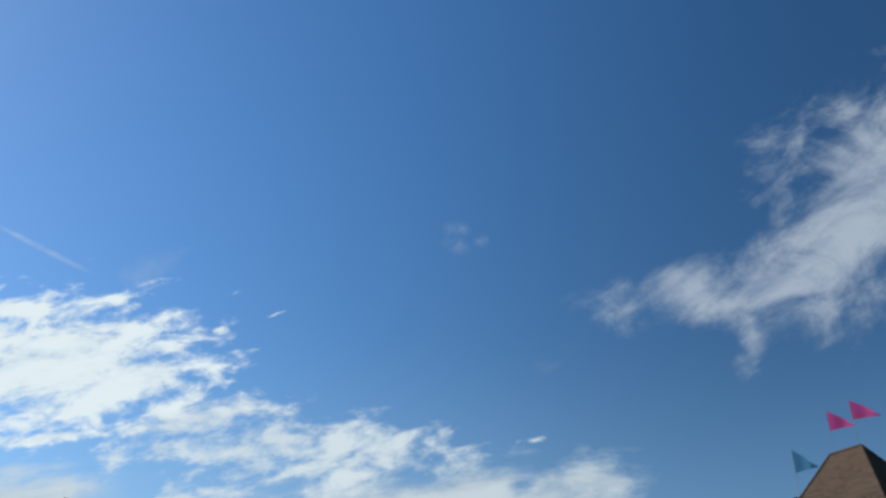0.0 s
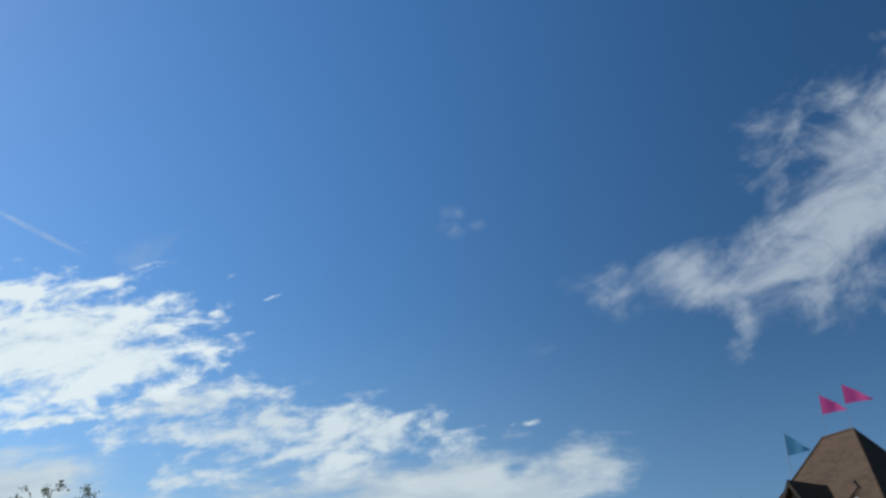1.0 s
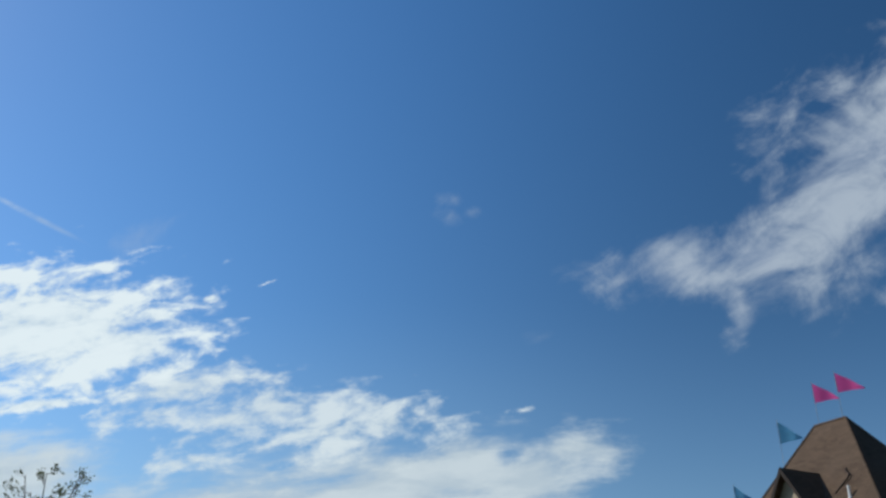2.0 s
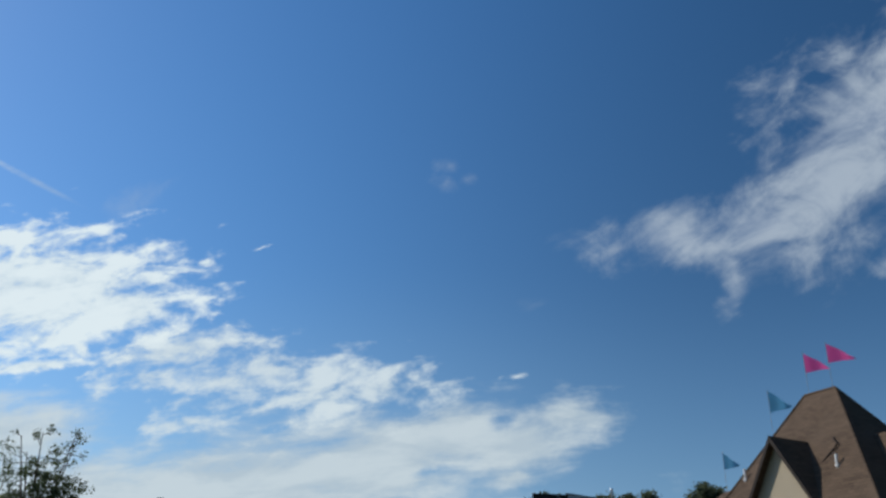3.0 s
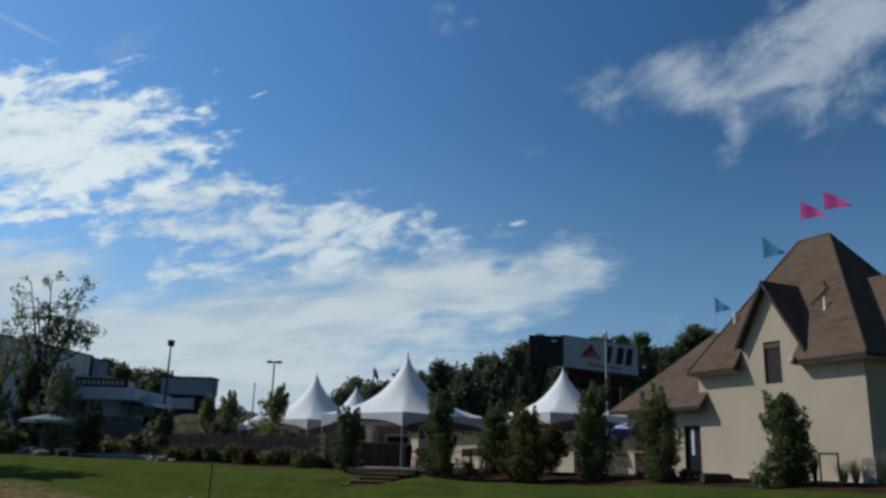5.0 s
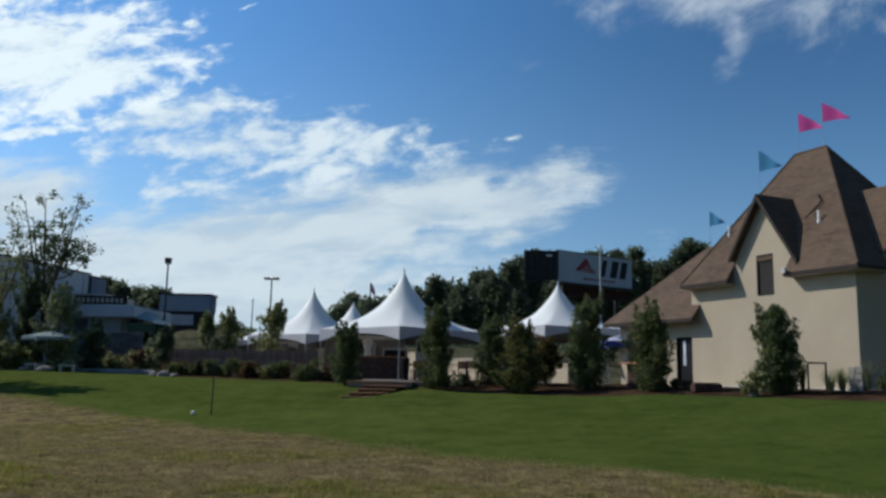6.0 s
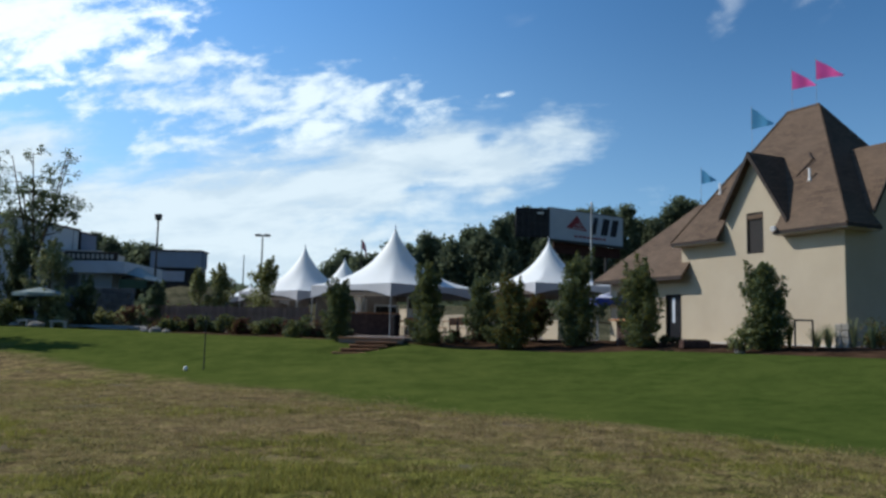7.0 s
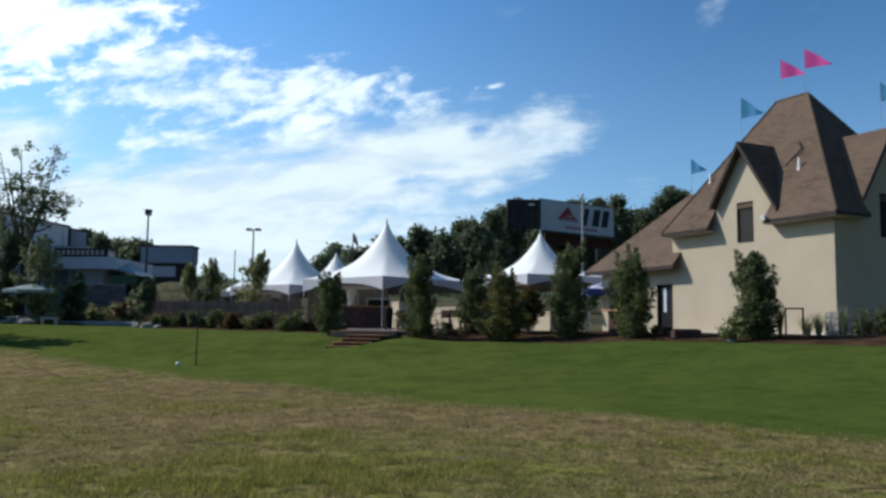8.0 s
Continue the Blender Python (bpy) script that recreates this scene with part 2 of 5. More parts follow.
def lawn_material():
    m, g, b = material("lawn", 0.95, 0.0, 0.0)
    geo = g.node("ShaderNodeNewGeometry").outputs["Position"]
    s = g.node("ShaderNodeSeparateXYZ", {0: geo})
    x, y = s.outputs[0], s.outputs[1]
    # mown green beyond a line that runs across the hollow; rough grass on this side of it
    side = g.math("ADD", g.math("ADD", y, g.math("MULTIPLY", x, 0.78)), g.ramp(x, -14.5, -7.0, -18.2, -16.9))
    wob = g.noise(geo, 0.22, 3.0)
    wob2 = g.noise(geo, 1.3, 4.0)
    side = g.math("ADD", side, g.math("ADD", g.math("MULTIPLY", g.math("SUBTRACT", wob, 0.5), 5.0), g.math("MULTIPLY", g.math("SUBTRACT", wob2, 0.5), 2.2)))
    mown = g.ramp(side, -1.1, 1.0)
    fine = g.noise(geo, 26.0, 5.0, 0.7)
    mid = g.noise(geo, 2.4, 6.0, 0.68)
    big = g.noise(geo, 0.16, 4.0, 0.6)
    streak = g.noise(g.node("ShaderNodeMapping", {"Vector": geo, "Rotation": (0, 0, radians(-36)), "Scale": (0.10, 0.8, 1)}).outputs[0], 1.0, 3.0)
    mottle = g.noise(geo, 0.9, 7.0, 0.74, 0.4)
    tone = g.math("ADD", g.math("ADD", g.math("MULTIPLY", streak, 0.12), g.math("MULTIPLY", mottle, 0.60)), g.math("ADD", g.math("MULTIPLY", mid, 0.24), g.math("MULTIPLY", big, 0.22)))
    tone = g.ramp(tone, 0.42, 0.76)
    green = g.mix(tone, (0.043, 0.062, 0.013), (0.101, 0.118, 0.028))
    # a second, darker pair of greens towards the house
    houseward = g.ramp(g.math("ADD", x, g.math("MULTIPLY", g.math("SUBTRACT", wob, 0.5), 9.0)), -3.0, 9.0, 0.0, 0.8)
    green = g.mix(houseward, green, g.mix(tone, (0.026, 0.046, 0.009), (0.067, 0.089, 0.020)))
    green = g.mix(g.ramp(fine, 0.35, 0.7), g.mix(0.5, green, (0.030, 0.046, 0.010)), green)
    clump = g.math("ADD", g.math("MULTIPLY", g.noise(geo, 9.0, 5.0, 0.72), 0.5), g.math("MULTIPLY", g.noise(geo, 2.2, 5.0, 0.65, 0.8), 0.5))
    straw = g.mix(g.ramp(g.math("ADD", g.math("MULTIPLY", fine, 0.35), g.math("MULTIPLY", clump, 0.65)), 0.44, 0.56), (0.050, 0.036, 0.020), (0.240, 0.180, 0.086))
    weed = g.mix(g.ramp(g.math("ADD", g.math("MULTIPLY", fine, 0.35), g.math("MULTIPLY", clump, 0.65)), 0.44, 0.56), (0.040, 0.046, 0.013), (0.175, 0.172, 0.042))
    patch = g.ramp(g.math("ADD", g.math("MULTIPLY", mid, 0.55), g.math("MULTIPLY", big, 0.6)), g.ramp(y, 9.0, 15.0, 0.47, 0.56), g.ramp(y, 9.0, 15.0, 0.65, 0.75))
    rough = g.mix(patch, straw, weed)
    bare = g.ramp(g.noise(geo, 0.8, 5.0, 0.65, 0.6), 0.60, 0.70)
    rough = g.mix(g.math("MULTIPLY", bare, 0.75), rough, (0.115, 0.100, 0.082))
    col = g.mix(mown, rough, green)
    # dry unmown banks behind the terrace and below the car park
    dry = g.mix(g.ramp(g.math("ADD", g.math("MULTIPLY", mid, 0.6), g.math("MULTIPLY", streak, 0.4)), 0.40, 0.62), (0.048, 0.048, 0.028), (0.112, 0.102, 0.062))
    col = g.mix(g.ramp(g.math("ADD", y, g.math("MULTIPLY", wob2, 1.5)), 46.5, 48.5), col, dry)
    g.tree.links.new(col, b.inputs["Base Color"])
    h = g.node("ShaderNodeBump", {"Height": g.math("ADD", fine, g.math("MULTIPLY", mid, 1.5)), "Strength": g.ramp(mown, 0, 1, 0.7, 0.25), "Distance": 0.05})
    g.tree.links.new(h.outputs[0], b.inputs["Normal"])
    return m


def shingle_material():
    m, g, b = material("shingles", 0.9, 0.0, 0.15)
    co = g.node("ShaderNodeTexCoord").outputs["Object"]
    s = g.node("ShaderNodeSeparateXYZ", {0: co})
    run = g.math("ADD", s.outputs[0], g.math("MULTIPLY", s.outputs[1], 1.0))
    vec = g.node("ShaderNodeCombineXYZ", {0: run, 1: s.outputs[2], 2: 0.0}).outputs[0]
    t = g.node("ShaderNodeTexBrick", {"Vector": vec, "Color1": (0.108, 0.073, 0.049, 1), "Color2": (0.070, 0.047, 0.032, 1), "Mortar": (0.035, 0.026, 0.02, 1),
                                       "Scale": 1.0, "Mortar Size": 0.009, "Brick Width": 0.32, "Row Height": 0.12, "Bias": 0.0})
    n = g.noise(co, 0.7, 5.0, 0.6)
    n2 = g.noise(co, 9.0, 4.0, 0.7)
    col = g.mix(g.ramp(g.math("ADD", n, g.math("MULTIPLY", n2, 0.5)), 0.5, 1.0, 0.0, 0.55), t.outputs["Color"], (0.130, 0.092, 0.064))
    g.tree.links.new(col, b.inputs["Base Color"])
    h = g.node("ShaderNodeBump", {"Height": g.math("SUBTRACT", n2, g.math("MULTIPLY", t.outputs["Fac"], 2.0)), "Strength": 0.5, "Distance": 0.02})
    g.tree.links.new(h.outputs[0], b.inputs["Normal"])
    return m


def cloth_material(name, dark, light, glow):
    m = surface(name, dark, light, 0.6, 0.55, 0.08, 6.0, spec=0.25)
    g = m.node_tree
    b = [n for n in g.nodes if n.bl_idname == "ShaderNodeBsdfPrincipled"][0]
    out = [n for n in g.nodes if n.bl_idname == "ShaderNodeOutputMaterial"][0]
    t = g.nodes.new("ShaderNodeBsdfTranslucent")
    t.inputs[0].default_value = (*light, 1)
    mx = g.nodes.new("ShaderNodeMixShader")
    mx.inputs[0].default_value = glow
    g.links.new(b.outputs[0], mx.inputs[1]), g.links.new(t.outputs[0], mx.inputs[2]), g.links.new(mx.outputs[0], out.inputs[0])
    return m


LAWN = lawn_material()
SHINGLE = shingle_material()
STUCCO = surface("stucco", (0.340, 0.286, 0.208), (0.392, 0.333, 0.245), 0.5, 0.9, 0.25, 60.0, spec=0.1)
TRIM = surface("dark_trim", (0.020, 0.015, 0.013), (0.038, 0.028, 0.023), 4.0, 0.6, 0.1)
DARK = surface("dark_opening", (0.010, 0.010, 0.012), (0.02, 0.02, 0.022), 2.0, 0.4, 0.0)
LOUVRE = surface("dark_shutter", (0.006, 0.005, 0.006), (0.009, 0.008, 0.009), 3.0, 0.6, 0.1)
WHITE = surface("white_paint", (0.70, 0.70, 0.69), (0.80, 0.80, 0.79), 2.0, 0.5, 0.05)
SOFFIT = surface("soffit", (0.42, 0.38, 0.31), (0.48, 0.43, 0.35), 2.0, 0.8, 0.1)
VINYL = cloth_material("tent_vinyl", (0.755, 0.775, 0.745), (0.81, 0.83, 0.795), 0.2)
# white valance cloth, painted grey for the shade on its near sides
SHADED_VALANCE = cloth_material("shaded_valance_vinyl", (0.36, 0.36, 0.375), (0.42, 0.42, 0.435), 0.05)
ALU = surface("aluminium", (0.42, 0.43, 0.44), (0.55, 0.55, 0.56), 3.0, 0.4, 0.03, metal=0.7)
GALV = surface("galvanised", (0.22, 0.23, 0.23), (0.32, 0.33, 0.33), 3.0, 0.6, 0.03, metal=0.2)
STEEL = surface("painted_steel", (0.03, 0.03, 0.032), (0.05, 0.05, 0.05), 3.0, 0.5, 0.05)
PINK = cloth_material("pink_cloth", (0.84, 0.10, 0.36), (0.90, 0.13, 0.42), 0.5)
BLUE = cloth_material("blue_cloth", (0.09, 0.31, 0.52), (0.13, 0.39, 0.62), 0.45)
BARK = surface("bark", (0.045, 0.034, 0.026), (0.11, 0.085, 0.065), 6.0, 0.95, 0.6, 30.0, stretch=(1, 1, 0.25))
MULCH = surface("mulch", (0.022, 0.014, 0.009), (0.075, 0.045, 0.028), 1.5, 0.95, 0.9, 22.0, spec=0.0)
CONCRETE = surface("concrete", (0.33, 0.31, 0.28), (0.45, 0.42, 0.37), 0.8, 0.9, 0.2, 25.0)
TIMBER = surface("timber", (0.27, 0.125, 0.065), (0.40, 0.20, 0.105), 5.0, 0.85, 0.3, 30.0, vary=0.15)
FENCE = surface("fence_wood", (0.16, 0.095, 0.080), (0.25, 0.155, 0.130), 3.0, 0.85, 0.3, 30.0, vary=0.2)
DARKWOOD = surface("dark_wood", (0.045, 0.026, 0.022), (0.085, 0.05, 0.042), 4.0, 0.8, 0.3, 30.0, vary=0.15)
PAVING = surface("brown_paving", (0.17, 0.135, 0.115), (0.25, 0.205, 0.175), 1.2, 0.9, 0.25, 25.0)
INNER_SHADE = surface("inner_shade_brown", (0.085, 0.070, 0.058), (0.11, 0.092, 0.078), 2.0, 0.9, 0.1)
CURTAIN = surface("curtain_cloth", (0.15, 0.130, 0.115), (0.21, 0.185, 0.165), 1.5, 0.9, 0.1)
GREYWALL = surface("grey_cladding", (0.33, 0.345, 0.36), (0.40, 0.415, 0.43), 0.4, 0.8, 0.1, 8.0)
PALE_CLADDING = surface("pale_cladding", (0.50, 0.52, 0.53), (0.58, 0.60, 0.61), 0.4, 0.8, 0.1, 8.0)
SLATE = surface("slate_cladding", (0.17, 0.20, 0.26), (0.22, 0.255, 0.32), 0.4, 0.7, 0.1, 8.0)
AWNING = surface("blue_grey_awning", (0.40, 0.44, 0.49), (0.48, 0.52, 0.57), 1.0, 0.7, 0.1)
GREEN_CLOTH = cloth_material("green_cloth", (0.22, 0.28, 0.27), (0.30, 0.36, 0.35), 0.2)
BOARD = surface("sign_white", (0.36, 0.39, 0.43), (0.42, 0.45, 0.49), 0.5, 0.5, 0.02, 10.0)
BOARD_BACK = surface("sign_back", (0.022, 0.02, 0.022), (0.05, 0.045, 0.045), 1.2, 0.8, 0.1)
INK = surface("sign_ink", (0.012, 0.014, 0.022), (0.02, 0.022, 0.03), 2.0, 0.5, 0.0)
RED = surface("sign_red", (0.19, 0.03, 0.035), (0.24, 0.045, 0.05), 2.0, 0.5, 0.0)
STONE = surface("stone", (0.13, 0.12, 0.105), (0.24, 0.225, 0.20), 3.0, 0.9, 0.5)
GREYBLOCK = surface("grey_block", (0.10, 0.10, 0.105), (0.16, 0.16, 0.165), 2.0, 0.9, 0.4, 20.0, vary=0.22)
ASPHALT = surface("asphalt", (0.04, 0.04, 0.042), (0.065, 0.065, 0.066), 1.0, 0.9, 0.3, 30.0)
LEAF_A = leaf_material("leaf_deep", (0.060, 0.084, 0.048), (0.120, 0.150, 0.076))
LEAF_B = leaf_material("leaf_olive", (0.066, 0.075, 0.022), (0.152, 0.155, 0.044))
LEAF_C = leaf_material("leaf_turning", (0.05, 0.048, 0.012), (0.17, 0.115, 0.03))
LEAF_FAR = leaf_material("leaf_far", (0.058, 0.078, 0.050), (0.140, 0.168, 0.098), 0.58)
LEAF_PALE = leaf_material("leaf_pale", (0.15, 0.165, 0.085), (0.30, 0.32, 0.16), 0.5)
LEAF_RED = leaf_material("leaf_red", (0.045, 0.018, 0.014), (0.12, 0.05, 0.035))
BLADE = leaf_material("grass_blade", (0.11, 0.086, 0.036), (0.38, 0.31, 0.135), 0.4, 2.0)
BLADE_G = leaf_material("grass_blade_green", (0.10, 0.100, 0.021), (0.31, 0.29, 0.072), 0.4, 2.0)


# ---- mesh helpers ----
def part(name, bm, mat, parent=None, label=""):
    me = bpy.data.meshes.new(name)
    bmesh.ops.recalc_face_normals(bm, faces=bm.faces)
    bm.to_mesh(me)
    bm.free()
    ob = new(name, me)
    me.materials.append(mat)
    if parent:
        ob.parent = parent
    return tagged(ob, label)


def thing(name, m, label, category, group="", kind=""):
    ob = new(name)
    ob.matrix_world = m
    ob.empty_display_size = 0.3
    return tagged(ob, label, category, group, kind)


def smooth(ob):
    for p in ob.data.polygons:
        p.use_smooth = True
    return ob


def box(bm, x0, x1, y0, y1, z0, z1, bevel=0.0, m=None):
    r = bmesh.ops.create_cube(bm, size=1.0)
    bmesh.ops.scale(bm, vec=(x1 - x0, y1 - y0, z1 - z0), verts=r["verts"])
    bmesh.ops.translate(bm, vec=((x0 + x1) / 2, (y0 + y1) / 2, (z0 + z1) / 2), verts=r["verts"])
    if m is not None:
        bmesh.ops.transform(bm, matrix=m, verts=r["verts"])
    if bevel:
        edges = list({e for v in r["verts"] for e in v.link_edges})
        bmesh.ops.bevel(bm, geom=edges, offset=bevel, segments=1, affect="EDGES")
    return bm


def boxes(*rows, bevel=0.0):
    bm = bmesh.new()
    for r in rows:
        box(bm, *r, bevel=bevel)
    return bm


def prism(bm, pts, shift):
    """A solid: the polygon pts and its copy moved by shift."""
    a = [bm.verts.new(p) for p in pts]
    b = [bm.verts.new(Vector(p) + Vector(shift)) for p in pts]
    bm.faces.new(a), bm.faces.new(b[::-1])
    for i in range(len(a)):
        j = (i + 1) % len(a)
        bm.faces.new((a[i], b[i], b[j], a[j]))
    return bm


def walled(bm, polys, shift):
    """A wall of polygons that meet edge to edge, with thickness and through openings, as one skin."""
    every = {tuple(p) for poly in polys for p in poly}
    front, back, used = {}, {}, {}
    for p in every:
        front[p], back[p] = bm.verts.new(p), bm.verts.new(Vector(p) + Vector(shift))
    for poly in polys:
        full = []
        for i, p in enumerate(poly):
            q = poly[(i + 1) % len(poly)]
            a, b = Vector(p), Vector(q)
            on = [r for r in every if r != tuple(p) and r != tuple(q) and abs((Vector(r) - a).length + (Vector(r) - b).length - (b - a).length) < 1e-6]
            full += [tuple(p)] + sorted(on, key=lambda r: (Vector(r) - a).length)
        bm.faces.new([front[p] for p in full]), bm.faces.new([back[p] for p in reversed(full)])
        for i, p in enumerate(full):
            q = full[(i + 1) % len(full)]
            key = frozenset((p, q))
            used[key] = None if key in used else (p, q)
    for e in used.values():
        if e:
            bm.faces.new((front[e[0]], back[e[0]], back[e[1]], front[e[1]]))
    return bm


def tube(bm, pts, radii, seg=8, caps=True):
    rings = []
    pts = [Vector(p) for p in pts]
    for i, p in enumerate(pts):
        d = (pts[min(i + 1, len(pts) - 1)] - pts[max(i - 1, 0)]).normalized()
        q = d.to_track_quat("Z", "Y")
        rings.append([bm.verts.new(p + q @ Vector((radii[i] * math.cos(a), radii[i] * math.sin(a), 0)))
                      for a in [2 * math.pi * k / seg for k in range(seg)]])
    for a, b in zip(rings, rings[1:]):
        for k in range(seg):
            bm.faces.new((a[k], a[(k + 1) % seg], b[(k + 1) % seg], b[k]))
    if caps:
        bm.faces.new(rings[0][::-1]), bm.faces.new(rings[-1])
    return bm


def leaves(name, points, size, mat, parent, seed, long=1.5, upright=0.0):
    """Many small leaves, one at each point, turned at random."""
    rng = np.random.default_rng(seed)
    p = np.asarray(points, float)
    n = len(p)
    a = rng.normal(size=(n, 3))
    a[:, 2] = a[:, 2] * (1 - upright) + upright * 2
    a /= np.linalg.norm(a, axis=1)[:, None]
    b = np.cross(a, rng.normal(size=(n, 3)))
    b /= np.linalg.norm(b, axis=1)[:, None] + 1e-9
    c = np.cross(a, b)
    s = size * rng.uniform(0.6, 1.35, n)[:, None]
    quad = np.stack([p - a * s * long / 2, p + b * s / 2 + c * s * 0.12, p + a * s * long / 2, p - b * s / 2 + c * s * 0.12], 1)
    me = bpy.data.meshes.new(name)
    me.from_pydata(quad.reshape(-1, 3).tolist(), [], np.arange(4 * n).reshape(n, 4).tolist())
    me.materials.append(mat)
    ob = new(name, me)
    if parent:
        ob.parent = parent
    return ob


def clump_points(rng, centres, radii, per):
    """Points gathered loosely round each centre, thinning outwards."""
    pts = []
    for c, r in zip(centres, radii):
        k = max(4, int(per * (r / np.mean(radii)) ** 2))
        pts.append(np.asarray(c) + np.clip(rng.normal(size=(k, 3)), -2.1, 2.1) * r * np.array([0.55, 0.55, 0.5]))
    return np.concatenate(pts)


def spray_points(rng, sprays, per_metre, spread):
    """Points along leafy shoots: each spray is (start, end, thickness)."""
    pts = []
    for a, b, th in sprays:
        a, b = np.asarray(a, float), np.asarray(b, float)
        n = max(6, int(per_metre * np.linalg.norm(b - a)))
        k = rng.uniform(0.1, 1.04, n)[:, None]
        w = spread * th * (1.15 - 0.75 * k ** 3)
        pts.append(a + (b - a) * k + np.clip(rng.normal(size=(n, 3)), -1.9, 1.9) * w)
    return np.concatenate(pts)


# ---- ground ----
def rise(t):
    t = min(1.0, max(0.0, t))
    return t * t * (3 - 2 * t)


def edge_y(x):
    """How far ahead the lawn ends and the planted bank begins."""
    if x < 0:
        return 31 - 0.45 * max(x, -24)
    return 31 - 0.45 * x - 0.02 * min(x, 14) ** 2


def ground_z(x, y):
    q = edge_y(x) - y
    top = 1.12 + 0.012 * min(24, max(0, -x)) - 0.16 * rise((x + 2.5) / 3) * rise((7 - x) / 3)
    z = top * rise(1 - q / 17.0) ** 2 + (1.30 - top) * rise(-q / 4.0)
    z -= 0.17 * rise((1.2 - abs(x + 3.45 - 0.55 * (y - 28.9))) / 0.5) * rise((y - 28.0) / 0.8) * rise((31.0 - y) / 0.5)   # cut for the steps
    left = rise((-12 - x) / 4) * rise((x + 21.5) / 3)      # banks up to the car park and behind the terrace
    z += 2.9 * left * rise((y - 47.5) / 7) + 2.6 * (1 - left) * rise((y - 64) / 10) * rise((x + 23) / 6)
    return z + 0.035 * noise.noise(Vector((x * 0.25, y * 0.25, 0))) * rise((q + 2) / 6)


def make_ground():
    xs = [-2500, -900, -350, -150, -90, -60] + [-45 + 1.0 * i for i in range(35)] + [-10 + 0.4 * i for i in range(63)] + [15.2 + i for i in range(31)] + [60, 90, 150, 350, 900, 2500]
    ys = [-2500, -800, -250, -80, -30, -10] + [-4 + 0.75 * i for i in range(34)] + [21.5 + 0.4 * i for i in range(40)] + [37.6 + 0.75 * i for i in range(55)] + [90, 110, 150, 300, 900, 2500]
    bm = bmesh.new()
    grid = [[bm.verts.new((x, y, ground_z(x, y))) for x in xs] for y in ys]
    for r, s in zip(grid, grid[1:]):
        for i in range(len(xs) - 1):
            bm.faces.new((r[i], r[i + 1], s[i + 1], s[i]))
    g = part("ground", bm, LAWN)
    smooth(g)
    tagged(g, "mown green lawn and straw-coloured rough grass in a shallow hollow", "lawn", kind="structure")


make_ground()


def bed(name, xa, xb, depth, lift, mat, label):
    """A planted strip that follows the lawn's edge."""
    bm = bmesh.new()
    n = 44
    rows = []
    for i in range(n + 1):
        x = xa + (xb - xa) * i / n
        e = edge_y(x) + 0.35 * noise.noise(Vector((x * 0.5, 3, 0)))
        row = []
        for j, d in enumerate((-0.15, 0.1, 0.7, 1.5, 2.3, depth * 0.65, depth * 0.85, depth)):
            hump = (-0.1, 0.03, 0.05, 0.06, 0.06, 0.07, 0.07, -0.1)[j]
            row.append(bm.verts.new((x, e + d, ground_z(x, e + d) + lift + hump + 0.04 * noise.noise(Vector((x * 2, d * 2, 0))))))
        rows.append(row)
    for a, b in zip(rows, rows[1:]):
        for j in range(7):
            bm.faces.new((a[j], b[j], b[j + 1], a[j + 1]))
    ob = smooth(part(name, bm, mat))
    return tagged(ob, label, "garden bed", kind="structure")


bed("planting_bed", -1.9, 15.5, 6.2, 0.0, MULCH, "dark brown mulch bed along the lawn below the house")
bed("planting_bed", -13.5, -4.3, 3.0, 0.0, MULCH, "dark brown mulch bed with low shrubs along the lawn")


def house_beds():
    """Mulch between the bed along the lawn and the walls."""
    for r in ((-7.9, 1.6, -3.4, -0.62), (0.75, 3.4, -0.62, 5.6)):
        ob = part("planting_bed", boxes((*r, -0.3, 0.025)), MULCH)
        ob.matrix_world = pose(13.4, 28.0, 1.30, 0, 0, -63.43)
        tagged(ob, "dark brown mulch against the foot of the house", "garden bed", kind="structure")


house_beds()


def make_patio():
    for r in ((-4.4, 7.2, 35.5, 62), (-13, -4.4, 40.4, 62)):
        tagged(part("pavement", boxes((*r, 1.2, 1.335)), PAVING), "brown paved terrace under the white tents", "pavement", kind="structure")


make_patio()

# ---- house ----
HOUSE = pose(13.4, 28.0, 1.30, 0, 0, -63.43)
EAVE, RIDGE = 4.25, 9.78           # heights over the house's base
FRONT_PITCH = (RIDGE - EAVE) / 3.75
RIGHT_PITCH = (RIDGE - EAVE) / 4.05


def flag(cloth, hoist, fly, turn, top, label, cat_group, foot, seed):
    t = thing("pennant", foot @ pose(0, 0, 0), label, "flag", cat_group)
    bm = bmesh.new()
    tube(bm, [(0, 0, 0), (0, 0, top)], [0.009, 0.006], 6)
    tube(bm, [(0, 0, top), (0, 0, top + 0.03)], [0.016, 0.016], 6)
    part("flag_pole", bm, GALV, t, "thin grey pole")
    bm = bmesh.new()
    cols, rows = 10, 5
    grid = []
    for i in range(cols + 1):
        a = i / cols
        col = []
        for j in range(rows + 1):
            b = j / rows
            # a long triangle that droops to its tip
            h = hoist * (1 - a * 0.97)
            z = top - 0.03 - hoist * 0.70 * a ** 1.05 - h * b * (1.0 if seed % 2 else 0.98)
            w = 0.07 * math.sin(a * 7 + seed) * a
            col.append(bm.verts.new((fly * a, w, z)))
        grid.append(col)
    for a, b in zip(grid, grid[1:]):
        for j in range(rows):
            bm.faces.new((a[j], a[j + 1], b[j + 1], b[j]))
    c = smooth(part("flag_cloth", bm, cloth, t))
    c.rotation_euler = (0, 0, radians(turn))
    return t


